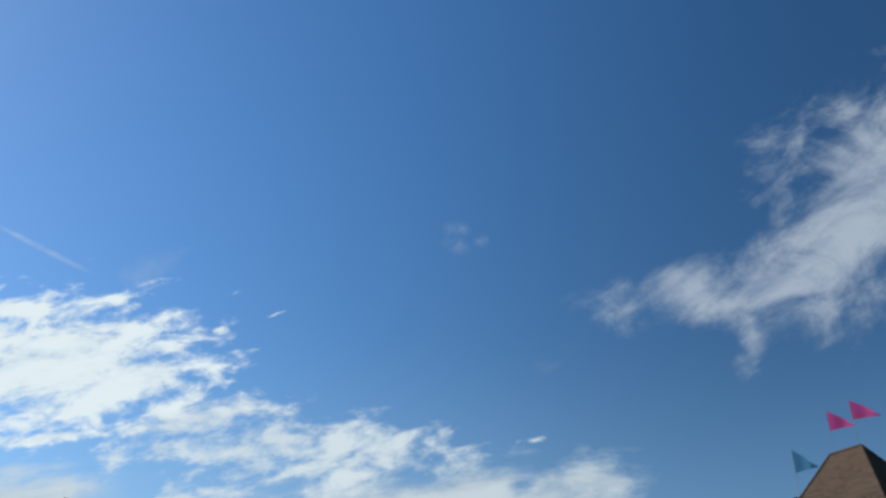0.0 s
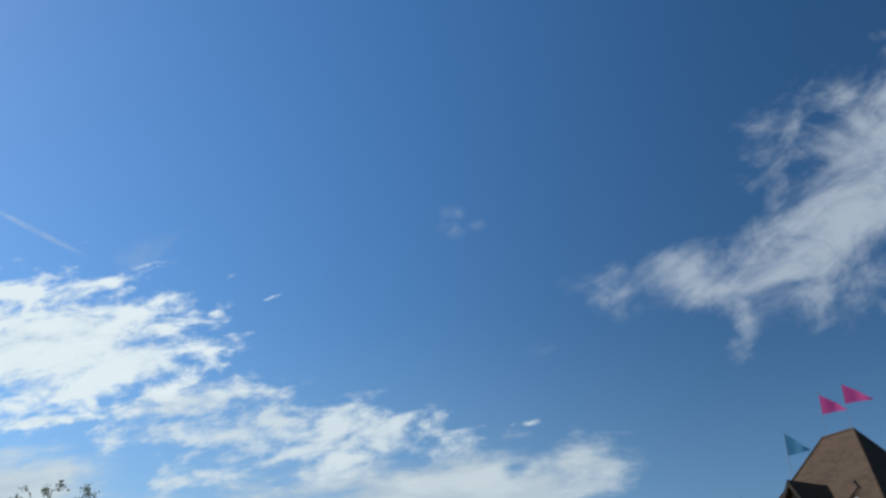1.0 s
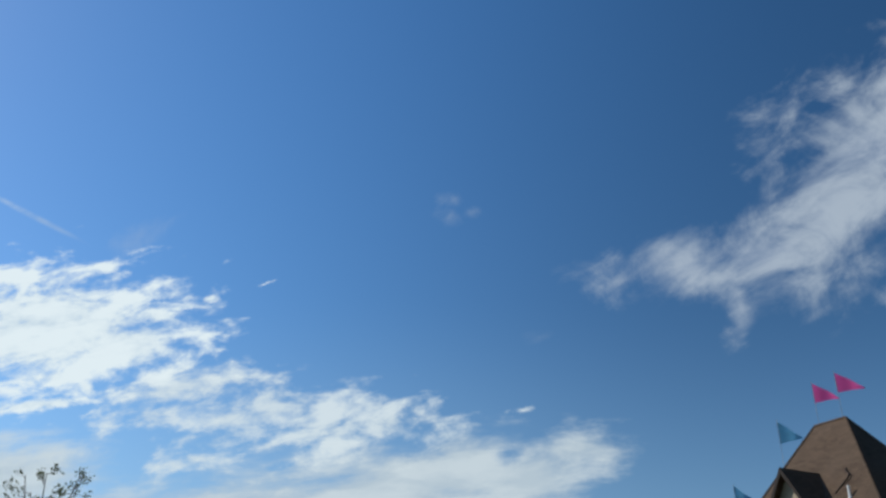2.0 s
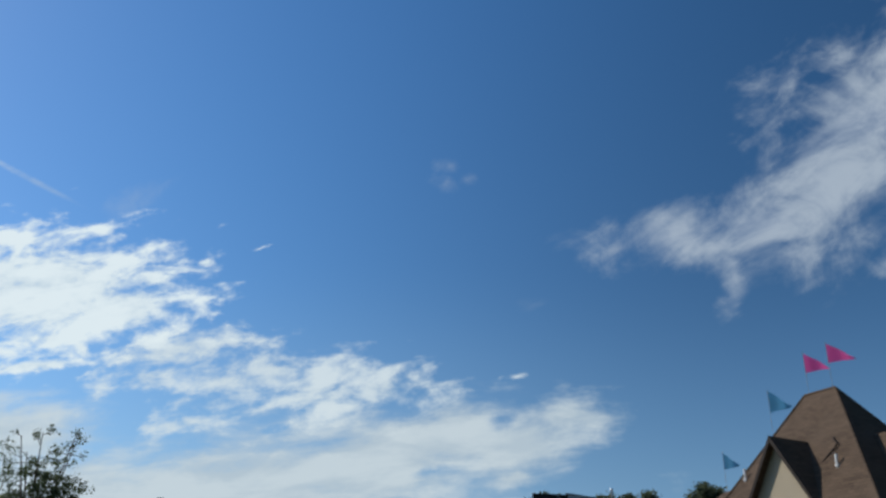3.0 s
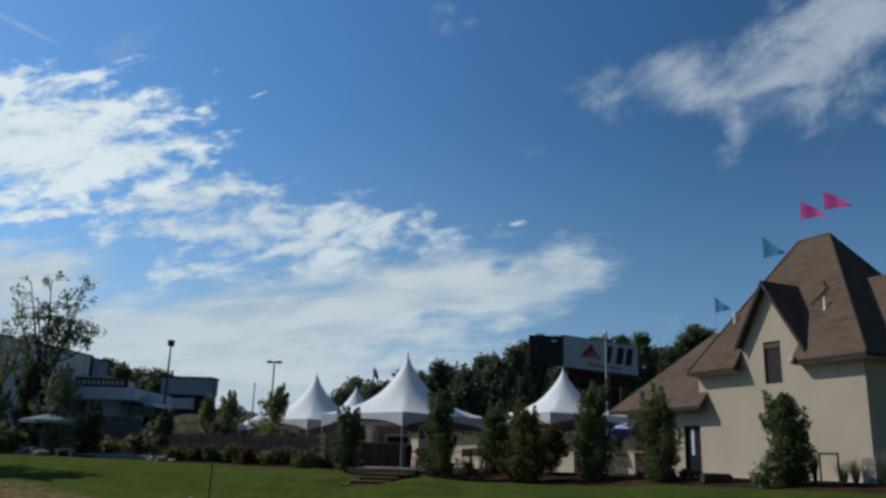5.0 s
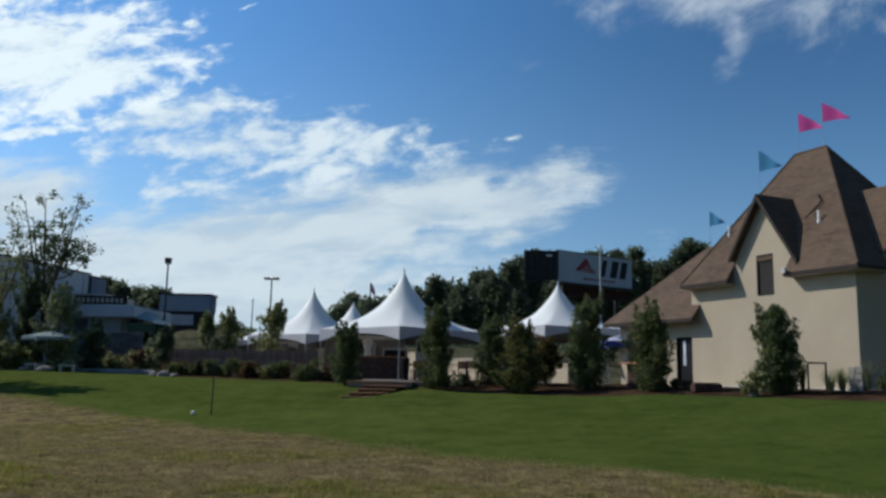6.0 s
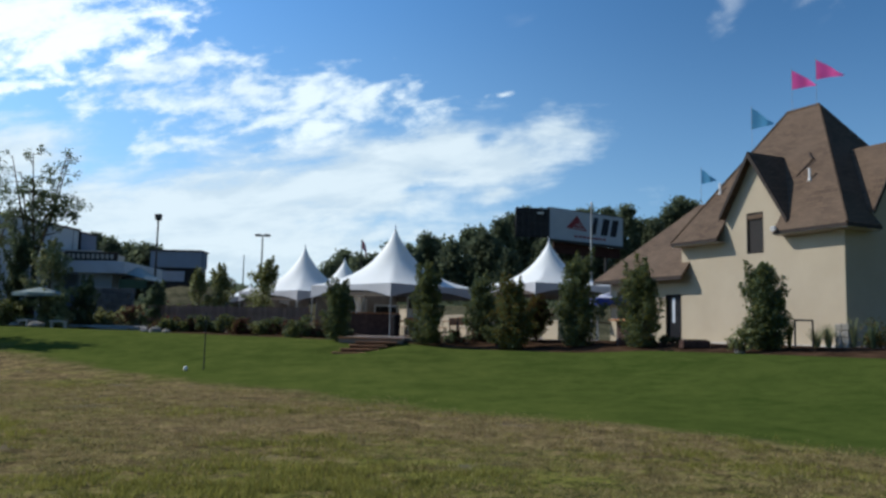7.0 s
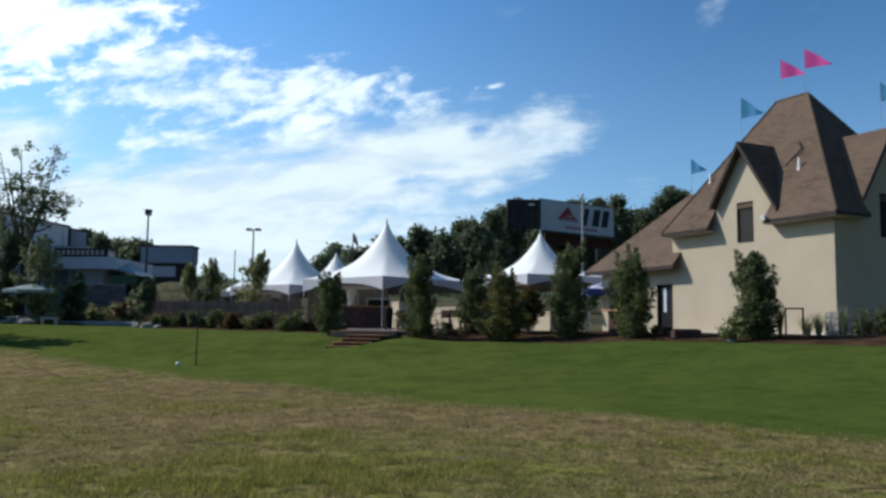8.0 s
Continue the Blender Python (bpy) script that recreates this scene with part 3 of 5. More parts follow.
def make_house():
    h = thing("house", HOUSE, "cream stucco house with steep brown shingle roof and wall dormers", "house")
    gx, gtop, gs = -3.92, 7.30, 1.55      # gable of the front dormer
    wx0, wx1, wz0, wz1 = -4.33, -3.50, 3.54, 5.12

    def gz(x):
        return gtop - gs * abs(x - gx)
    side = (gtop - 4.6) / gs
    T = (0, 0.28, 0)
    bm = bmesh.new()
    walled(bm, [[(-7.95, 0, 0), (wx0, 0, 0), (wx0, 0, gz(wx0)), (gx - side, 0, 4.6), (-7.95, 0, 4.6)],
                [(wx1, 0, 0), (0, 0, 0), (0, 0, 4.6), (gx + side, 0, 4.6), (wx1, 0, gz(wx1))],
                [(wx0, 0, 0), (wx1, 0, 0), (wx1, 0, wz0), (wx0, 0, wz0)],
                [(wx0, 0, wz1), (wx1, 0, wz1), (wx1, 0, gz(wx1)), (gx, 0, gtop), (wx0, 0, gz(wx0))]], T)
    part("wall", bm, STUCCO, h, "sunlit cream stucco wall")
    # wall round the corner, with its own gable and window
    dv, d2top = 2.85, 7.36
    wy0, wy1 = dv - 0.42, dv + 0.42

    def g2(y):
        return d2top - gs * abs(y - dv)
    s2 = (d2top - 4.6) / gs
    bm = bmesh.new()
    T = (-0.28, 0, 0)
    walled(bm, [[(0, 0.28, 0), (0, wy0, 0), (0, wy0, g2(wy0)), (0, dv - s2, 4.6), (0, 0.28, 4.6)],
                [(0, wy1, 0), (0, 5.7, 0), (0, 5.7, 4.6), (0, dv + s2, 4.6), (0, wy1, g2(wy1))],
                [(0, wy0, 0), (0, wy1, 0), (0, wy1, wz0), (0, wy0, wz0)],
                [(0, wy0, wz1), (0, wy1, wz1), (0, wy1, g2(wy1)), (0, dv, d2top), (0, wy0, g2(wy0))]], T)
    part("wall", bm, STUCCO, h)
    part("wall", boxes((-7.95, -0.28, 5.42, 5.7, 0, 4.6)), STUCCO, h)
    part("wall", boxes((-7.95, -7.67, 0.28, 5.42, 0, 4.6)), STUCCO, h)
    # windows: dark louvred shutters in a frame
    for axis in "xy":
        w = new("window")
        w.parent = h
        tagged(w, "tall dark louvred window")
        w.matrix_basis = pose((wx0 + wx1) / 2, 0.06, 0) if axis == "x" else pose(-0.06, dv, 0, 0, 0, 90)
        hw = 0.415
        part("window_frame", boxes((-hw, -hw + 0.06, -0.03, 0.06, wz0, wz1), (hw - 0.06, hw, -0.03, 0.06, wz0, wz1),
                                   (-hw + 0.06, hw - 0.06, -0.03, 0.06, wz1 - 0.06, wz1), (-hw + 0.06, hw - 0.06, -0.03, 0.06, wz0, wz0 + 0.06)), LOUVRE, w)
        part("backing", boxes((-hw + 0.06, hw - 0.06, 0.05, 0.07, wz0 + 0.06, wz1 - 0.06)), DARK, w)
        slat = None
        for k in range(14):
            z = wz0 + 0.11 + k * 0.105
            if slat is None:
                slat = part("slat", box(bmesh.new(), -hw + 0.062, hw - 0.062, -0.035, 0.035, -0.006, 0.006), LOUVRE, w)
                me = slat.data
            else:
                slat = new("slat", me)
                slat.parent = w
            slat.matrix_basis = pose(0, 0.015, z, 66, 0, 0)
    # main roof: hips round a short ridge; the eaves break off at the two dormers
    x0, x1, y0, y1 = -8.05, 0.50, -0.50, 6.2
    ra, rb, ry = -5.10, -3.55, 3.25
    D = (0, 0, -0.14)

    def fz(y):
        return EAVE + FRONT_PITCH * (y + 0.5)

    def rz(x):
        return EAVE + RIGHT_PITCH * (0.5 - x)
    nl, nr, ny = gx - 1.50, gx + 1.32, 0.02
    bm = bmesh.new()
    prism(bm, [(x0, y0, EAVE), (nl, y0, EAVE), (nl, ny, fz(ny)), (nr, ny, fz(ny)), (nr, y0, EAVE), (x1, y0, EAVE), (rb, ry, RIDGE), (ra, ry, RIDGE)], D)
    ma, mb, mx = dv - 1.60, dv + 1.60, -0.02
    prism(bm, [(x1, y0, EAVE), (x1, ma, EAVE), (mx, ma, rz(mx)), (mx, mb, rz(mx)), (x1, mb, EAVE), (x1, y1, EAVE), (rb, ry, RIDGE)], D)
    prism(bm, [(x1, y1, EAVE), (x0, y1, EAVE), (ra, ry, RIDGE), (rb, ry, RIDGE)], D)
    prism(bm, [(x0, y1, EAVE), (x0, y0, EAVE), (ra, ry, RIDGE)], D)
    main = part("roof", bm, SHINGLE, h, "steep brown shingle hip roof")
    # ridge and hip caps
    bm = bmesh.new()
    for a, b in (((ra, ry, RIDGE), (rb, ry, RIDGE)), ((rb, ry, RIDGE), (x1, y0, EAVE)), ((ra, ry, RIDGE), (x0, y0, EAVE)), ((rb, ry, RIDGE), (x1, y1, EAVE))):
        a, b = Vector(a), Vector(b)
        tube(bm, [a, b], [0.055, 0.055], 6)
    part("hip_cap", bm, SHINGLE, main)
    # fascia boards under the eaves
    for r in ((x0, nl, y0 - 0.02, y0 + 0.02), (nr, x1, y0 - 0.02, y0 + 0.02), (x1 - 0.02, x1 + 0.02, y0 + 0.02, ma), (x1 - 0.02, x1 + 0.02, mb, y1)):
        part("fascia", boxes((*r, EAVE - 0.145, EAVE - 0.02)), TRIM, h, "dark brown eaves board")
    for r in ((x0 + 0.02, nl, y0 + 0.02, 0.0), (nr, x1 - 0.02, y0 + 0.02, 0.0), (0.0, x1 - 0.02, 0.0, ma), (0.0, x1 - 0.02, mb, y1 - 0.02)):
        part("soffit", boxes((*r, EAVE - 0.17, EAVE - 0.145)), SOFFIT, h)
    # front dormer roof
    rtop = 7.47

    def dormer_front(sgn, dx):
        zb = rtop - gs * dx
        back = lambda z: (z - EAVE) / FRONT_PITCH - 0.5
        x = gx + sgn * dx
        return [(gx, -0.30, rtop), (gx, back(rtop) + 0.1, rtop), (x, max(-0.28, back(zb)) + 0.1, zb), (x, -0.30, zb)]
    bm = bmesh.new()
    prism(bm, dormer_front(-1, 1.52), (0, 0, -0.13))
    prism(bm, dormer_front(1, 1.80), (0, 0, -0.13))
    dr = part("dormer_roof", bm, SHINGLE, h)
    bm = bmesh.new()
    for sgn, dx in ((-1, 1.52), (1, 1.80)):
        prism(bm, [(gx, -0.345, rtop + 0.01), (gx + sgn * dx, -0.345, rtop - gs * dx + 0.01), (gx + sgn * dx, -0.345, rtop - gs * dx - 0.20), (gx, -0.345, rtop - 0.24)], (0, 0.04, 0))
    part("bargeboard", bm, TRIM, dr, "dark bargeboard")
    # dormer roof round the corner
    r2 = d2top + 0.17
    bm = bmesh.new()
    for sgn, dy in ((-1, 1.72), (1, 1.72)):
        zb = r2 - gs * dy
        back = lambda z: 0.5 - (z - EAVE) / RIGHT_PITCH
        y = dv + sgn * dy
        prism(bm, [(0.30, dv, r2), (back(r2) - 0.1, dv, r2), (min(0.28, back(zb)) - 0.1, y, zb), (0.30, y, zb)], (0, 0, -0.13))
    dr2 = part("dormer_roof", bm, SHINGLE, h)
    bm = bmesh.new()
    for sgn, dy in ((-1, 1.72), (1, 1.72)):
        prism(bm, [(0.345, dv, r2 + 0.01), (0.345, dv + sgn * dy, r2 - gs * dy + 0.01), (0.345, dv + sgn * dy, r2 - gs * dy - 0.20), (0.345, dv, r2 - 0.24)], (-0.04, 0, 0))
    part("bargeboard", bm, TRIM, dr2, "dark bargeboard")
    # low wing with a door and a serving hatch
    T = (0, 0.2, 0)
    bm = bmesh.new()
    w = 0.05
    walled(bm, [[(-9.0, w, 2.10), (-8.06, w, 2.10), (-8.06, w, 2.95), (-9.0, w, 2.95)],
                [(-8.06, w, 0), (-7.95, w, 0), (-7.95, w, 2.95), (-8.06, w, 2.95)],
                [(-9.9, w, 0), (-9.0, w, 0), (-9.0, w, 2.95), (-9.9, w, 2.95)],
                [(-12.4, w, 0), (-9.9, w, 0), (-9.9, w, 1.05), (-12.4, w, 1.05)],
                [(-12.4, w, 2.35), (-9.9, w, 2.35), (-9.9, w, 2.95), (-12.4, w, 2.95)],
                [(-12.9, w, 0), (-12.4, w, 0), (-12.4, w, 2.95), (-12.9, w, 2.95)]], T)
    part("wall", bm, STUCCO, h)
    part("wall", boxes((-12.9, -12.7, 0.25, 6.0, 0, 2.95)), STUCCO, h)
    part("wall", boxes((-12.7, -7.95, 5.8, 6.0, 0, 2.95)), STUCCO, h)
    part("floor_slab", boxes((-12.9, -7.95, 0.25, 5.8, 0.0, 0.05)), CONCRETE, h)
    part("counter", boxes((-12.55, -9.8, -0.35, 0.30, 0.98, 1.05), bevel=0.01), TIMBER, h, "reddish wooden serving counter")
    # near-black panel painting the dark inside behind the hatch
    part("hatch_back", boxes((-12.6, -9.4, 1.6, 1.7, 0.05, 2.9)), DARK, h)
    # brown panelling; its dark tone also holds the shade under the counter
    for k in range(11):
        part("front_board", boxes((-12.38 + k * 0.226, -12.17 + k * 0.226, 0.0, 0.046, 0.03, 0.97)), DARKWOOD, h)
    d = part("door", boxes((-8.98, -8.08, 0.16, 0.21, 0.02, 2.08)), DARK, h, "dark door in the low wing")
    # opaque pale strip: the glazing's brightness is put into its colour
    part("door_glass", boxes((-8.70, -8.55, 0.145, 0.158, 0.9, 1.95)), AWNING, d, "glazed light with its brightness painted pale grey")
    part("door_frame", boxes((-9.0, -8.98, 0.03, 0.2, 0, 2.1), (-8.08, -8.06, 0.03, 0.2, 0, 2.1), (-8.98, -8.08, 0.03, 0.2, 2.08, 2.1)), TRIM, d)
    # its roof: one long slope to the front with a hip at the far end
    e, p = 2.87, 1.05
    bm = bmesh.new()
    top = e + p * 3.4
    prism(bm, [(-13.45, -0.55, e), (-7.35, -0.55, e), (-7.45, 0.0, e + p * 0.55), (-7.75, 1.15, e + p * 1.7), (-6.6, 2.85, top), (-9.9, 2.85, top)], D)
    prism(bm, [(-13.45, -0.55, e), (-9.9, 2.85, top), (-13.45, 6.3, e)], D)
    prism(bm, [(-13.45, 6.3, e), (-9.9, 2.85, top), (-6.6, 2.85, top), (-7.35, 6.3, e)], D)
    wr = part("roof", bm, SHINGLE, h, "lower brown shingle roof of the wing")
    part("fascia", boxes((-13.45, -7.37, -0.575, -0.54, e - 0.19, e - 0.03)), TRIM, wr)
    # vent pipes and a small floodlight
    for x, y in ((-2.02, 0.80), (-6.6, 0.90)):
        z = fz(y)
        bm = bmesh.new()
        tube(bm, [(x, y, z - 0.2), (x, y, z + 0.44)], [0.045, 0.045], 10)
        tube(bm, [(x, y, z + 0.0), (x, y, z + 0.06)], [0.085, 0.06], 10)
        part("vent_pipe", bm, WHITE, h, "white plastic vent pipe")
    bm = bmesh.new()
    lx = nr + 0.12
    tube(bm, [(lx, -0.52, EAVE + 0.10), (lx, -0.66, EAVE + 0.04)], [0.07, 0.10], 10)
    tube(bm, [(lx, -0.45, EAVE + 0.02), (lx, -0.52, EAVE + 0.10)], [0.03, 0.03], 8)
    part("flood_light", bm, WHITE, h, "small white floodlight at the eaves")
    bm = bmesh.new()
    tube(bm, [(-2.62, 1.62, fz(1.62) + 0.02), (-2.60, 1.52, fz(1.52) + 0.12), (-2.32, 1.34, fz(1.34) + 0.13), (-2.36, 1.26, fz(1.26) + 0.12), (-2.66, 1.10, fz(1.10) + 0.03), (-2.78, 0.98, fz(0.98) + 0.02)], [0.022, 0.026, 0.03, 0.03, 0.026, 0.02], 8)
    part("roof_cable", bm, TRIM, h, "dark bent conduit on the roof")
    # pennants
    for (x, y, z), cloth, size, turn, top, lab, sd in (
            ((ra + 0.25, ry, RIDGE - 0.05), PINK, (0.85, 1.05), 63, 1.85, "bright pink triangular pennant on the roof ridge", 1),
            ((rb - 0.1, ry, RIDGE - 0.05), PINK, (0.85, 1.15), 63, 1.95, "bright pink triangular pennant on the roof ridge", 2),
            ((-6.2, 2.35, 7.3), BLUE, (0.95, 0.95), 63, 2.85, "light blue triangular pennant on the roof", 3),
            ((-9.75, 2.85, 6.35), BLUE, (0.75, 0.70), 63, 1.80, "light blue triangular pennant on the wing", 4),
            ((-0.10, 2.85, 7.40), BLUE, (0.75, 0.85), 63, 1.9, "light blue triangular pennant above the side dormer", 5)):
        flag(cloth, size[0], size[1], turn, top, lab, "pennants on the house", HOUSE @ pose(x, y, z), sd)
    return h


make_house()


# ---- tents ----
def tent(x, y, side, turn, eave, peak, label, base=1.33, valance=0.50, sidewall=False):
    t = thing("tent", pose(x, y, base, 0, 0, turn), label, "tent", "white tents")
    e, p, hs = eave - base, peak - base, side / 2
    n, m = 14, 16
    bm = bmesh.new()
    rings = []
    for i in range(n + 1):
        a = i / n                       # 0 at the eaves, 1 at the peak
        r = (1 - a)
        z = e + (p - e) * (0.36 * a + 0.64 * a ** 2.6)
        ring = []
        for k in range(4 * m):
            s, f = divmod(k, m)
            q = -1 + 2 * f / m
            c = [(q, -1), (1, q), (-q, 1), (-1, -q)][s]
            inward = 1 - 0.05 * (1 - q * q) * r      # cloth curves in between the corners
            rnd = 1 / math.sqrt(c[0] ** 2 + c[1] ** 2)
            blend = min(1.0, a * 1.5)
            w = ((1 - blend) * inward + blend * rnd * 1.12) * max(r, 0.018) * hs
            ring.append(bm.verts.new((c[0] * w, c[1] * w, z)))
        rings.append(ring)
    for a, b in zip(rings, rings[1:]):
        for k in range(4 * m):
            bm.faces.new((a[k], a[(k + 1) % (4 * m)], b[(k + 1) % (4 * m)], b[k]))
    smooth(part("canopy", bm, VINYL, t, "taut white vinyl canopy swept up to a peak"))
    bm = bmesh.new()
    tube(bm, [(0, 0, p - 0.05), (0, 0, p + 0.15), (0, 0, p + 0.30)], [0.05, 0.035, 0.012], 8)
    part("finial", bm, ALU, t)
    for s in range(4):
        bm = bmesh.new()
        cols = 20
        a, b = [], []
        for k in range(cols + 1):
            q = -1 + 2 * k / cols
            drop = valance * (0.55 + 0.75 * abs(q) ** 2.2)
            off = hs * (1 - 0.05 * (1 - q * q)) + 0.004
            a.append(bm.verts.new((q * hs, -off, e)))
            b.append(bm.verts.new((q * hs, -off - 0.02, e - drop)))
        for k in range(cols):
            bm.faces.new((a[k], b[k], b[k + 1], a[k + 1]))
        v = part("valance", bm, SHADED_VALANCE, t, "scalloped white valance with its shade painted grey")
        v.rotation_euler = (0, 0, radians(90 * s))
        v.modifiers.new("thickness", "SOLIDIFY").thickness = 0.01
        # added strip inside each valance, its brown painting the shade beneath the canopy
        bm = bmesh.new()
        qs = [-1 + k / 8 for k in range(17)]
        rows = [[bm.verts.new((q * hs * 0.985, -hs * (1 - 0.05 * (1 - q * q)) + 0.035, e - 0.02 - deep * (valance * (0.55 + 0.75 * abs(q) ** 2.2) - 0.04 + 0.34 * (1 - q * q)))) for q in qs] for deep in (0, 1)]
        for k in range(16):
            bm.faces.new((rows[0][k], rows[1][k], rows[1][k + 1], rows[0][k + 1]))
        li = part("lining", bm, INNER_SHADE, v, "brown strip painting the shade inside the valance")
        li.modifiers.new("thickness", "SOLIDIFY").thickness = 0.006
    if sidewall:
        # an added rippled brown curtain on the far side, to darken the view through
        bm = bmesh.new()
        cols = [-1 + k / 20 for k in range(41)]
        rows = [[bm.verts.new((q * hs * 0.95, -hs * 0.93 + 0.035 * math.sin(q * 34), z)) for q in cols] for z in (e - 0.1, e * 0.5, 0.05)]
        for a, b in zip(rows, rows[1:]):
            for k in range(40):
                bm.faces.new((a[k], b[k], b[k + 1], a[k + 1]))
        w = smooth(part("sidewall", bm, CURTAIN, t, "added grey-brown side curtain that darkens the far side"))
        w.rotation_euler = (0, 0, radians(180))
        w.modifiers.new("thickness", "SOLIDIFY").thickness = 0.008
    for cx in (-1, 1):
        for cy in (-1, 1):
            bm = bmesh.new()
            tube(bm, [(cx * hs * 0.985, cy * hs * 0.985, 0), (cx * hs * 0.985, cy * hs * 0.985, e)], [0.032, 0.032], 8)
            box(bm, cx * hs * 0.985 - 0.1, cx * hs * 0.985 + 0.1, cy * hs * 0.985 - 0.1, cy * hs * 0.985 + 0.1, 0, 0.02)
            part("tent_pole", bm, GALV, t)
    bm = bmesh.new()
    for s in range(4):
        q = [(-1, -1), (1, -1), (1, 1), (-1, 1)]
        (ax, ay), (bx, by) = q[s], q[(s + 1) % 4]
        k = hs * 0.93
        tube(bm, [(ax * k, ay * k, e - 0.08), (bx * k, by * k, e - 0.08)], [0.03, 0.03], 6)
    part("rail", bm, ALU, t)
    return t


tent(-2.90, 42.0, 5.95, 47, 3.78, 6.72, "large white peaked tent with scalloped valance on the terrace", sidewall=True)
tent(-9.66, 54.0, 5.9, 50, 3.90, 6.82, "white peaked tent beyond a young tree", sidewall=True)
tent(5.58, 47.0, 5.4, 28, 4.30, 6.82, "white peaked tent below the roadside hoarding")
tent(-9.1, 70.0, 5.9, 45, 4.7, 7.44, "small far white peaked tent behind the others", ground_z(-9.1, 70.0))
tent(-13.9, 57.0, 4.2, 30, 3.6, 4.45, "low white canopy beside the peaked tent", valance=0.35)
tent(9.6, 44.0, 2.6, 20, 3.75, 4.3, "small low white canopy beside the wing", valance=0.4)


# ---- trees and shrubs ----
def limb_path(rng, a, b, sag=0.15):
    a, b = Vector(a), Vector(b)
    mid = (a + b) / 2 + Vector(rng.normal(0, sag * (b - a).length * 0.5, 3)) + Vector((0, 0, -0.1 * (b - a).length))
    return [a, a.lerp(mid, 0.6), mid.lerp(b, 0.4), b]


def columnar(x, y, top, width, mats, label, seed, dense=1.0, size=0.064, group="young trees along the lawn", low=0.04, taper=0.12, wild=1.28):
    """A young upright tree, leafy nearly to the ground."""
    base = ground_z(x, y) + 0.05
    rng = np.random.default_rng(seed)
    hgt = top - base
    t = thing("tree", pose(x, y, base), label, "tree", group)
    bm = bmesh.new()
    lean = rng.normal(0, 0.04, 2)
    line = [(lean[0] * k * hgt, lean[1] * k * hgt, hgt * k * 0.95 - 0.1) for k in (0, 0.25, 0.5, 0.75, 1)]
    tube(bm, line, [0.065, 0.055, 0.04, 0.025, 0.01], 8)
    sprays = []
    n = int(80 * dense)
    lop = rng.uniform(0, 2 * math.pi)
    for i in range(n):
        k = low + (0.97 - low) * ((i + rng.uniform()) / n)          # height of the shoot's tip
        a = rng.uniform(0, 2 * math.pi)
        env = width / 2 * (0.70 + 0.34 * math.sin(math.pi * min(1, 0.1 + 0.8 * k))) * (1 + 0.17 * math.sin(a * 2 + lop + k * 7)) * (rng.uniform(0.25, 1.1) ** 0.55 if i % 6 else rng.uniform(1.0, wild)) * (0.55 + 0.45 * rise(k / 0.3))
        env *= 1 - taper * max(0.0, (k - 0.4) / 0.6) ** 1.1
        if k > 0.78:
            env *= max(0.2, 1 - ((k - 0.78) / 0.26) ** 1.5)
        tip = Vector((env * math.cos(a), env * math.sin(a), hgt * k * rng.uniform(0.97, 1.03)))
        h0 = max(0.03, k - rng.uniform(0.10, 0.24)) * hgt
        root = Vector((lean[0] * h0 + tip.x * 0.25, lean[1] * h0 + tip.y * 0.25, h0))
        tube(bm, limb_path(rng, (lean[0] * h0, lean[1] * h0, h0 * 0.9), tip), [0.016, 0.012, 0.008, 0.003], 5, False)
        sprays.append((root, tip, rng.uniform(0.75, 1.3)))
    for i in range(14):                                             # leaders that stand out at the top
        a = rng.uniform(0, 2 * math.pi)
        r = width * rng.uniform(0.05, 0.42)
        root = Vector((r * 0.6 * math.cos(a), r * 0.6 * math.sin(a), hgt * rng.uniform(0.68, 0.8)))
        tip = Vector((r * math.cos(a), r * math.sin(a), hgt * (rng.uniform(0.84, 1.04) if i % 4 or wild < 1.1 else rng.uniform(1.04, 1.13))))
        tube(bm, [root, tip], [0.010, 0.003], 5, False)
        sprays.append((root, tip, 0.7))
    part("trunk", bm, BARK, t)
    pts = spray_points(rng, sprays, 92 * (0.11 / size) ** 1.3, 0.108 * (0.7 + 0.25 * width))
    pts[:, 2] = np.maximum(pts[:, 2], 0.04)
    cut = rng.uniform(size=len(pts))
    for i, mat in enumerate(mats):
        sel = pts[(cut >= i / len(mats)) & (cut < (i + 1) / len(mats))]
        leaves("crown", sel, size, mat, t, seed + i)
    return t


columnar(-4.33, 31.6, 3.32, 1.05, (LEAF_A, LEAF_A, LEAF_B), "young columnar tree with dense dark leaves beside the steps", 11)
columnar(-0.95, 31.6, 4.0, 1.5, (LEAF_A, LEAF_B), "young columnar tree with a ragged pointed top", 12, 0.75, taper=0.8)
columnar(1.25, 33.3, 3.75, 1.2, (LEAF_A, LEAF_A, LEAF_B), "young dark green columnar tree before the terrace", 13)
columnar(2.25, 30.4, 3.45, 1.6, (LEAF_B, LEAF_C, LEAF_A), "yellowish green broad young tree in the bed", 14, 0.9, taper=0.4)
columnar(3.35, 32.2, 2.95, 1.1, (LEAF_C, LEAF_B, LEAF_RED), "small tree with leaves turning brown", 15, 0.6, low=0.34)
columnar(4.62, 30.3, 4.32, 1.75, (LEAF_A, LEAF_A, LEAF_B), "tall dense dark green young tree in the bed", 16, 1.0, taper=0.5)
columnar(6.55, 28.4, 4.02, 1.75, (LEAF_B, LEAF_A), "olive green young tree before the low wing", 17, 0.75, taper=0.6)
columnar(9.95, 26.2, 3.95, 1.36, (LEAF_A, LEAF_A, LEAF_B), "dense dark columnar tree before the sunlit wall", 18, dense=1.35, taper=0.0, wild=1.08)
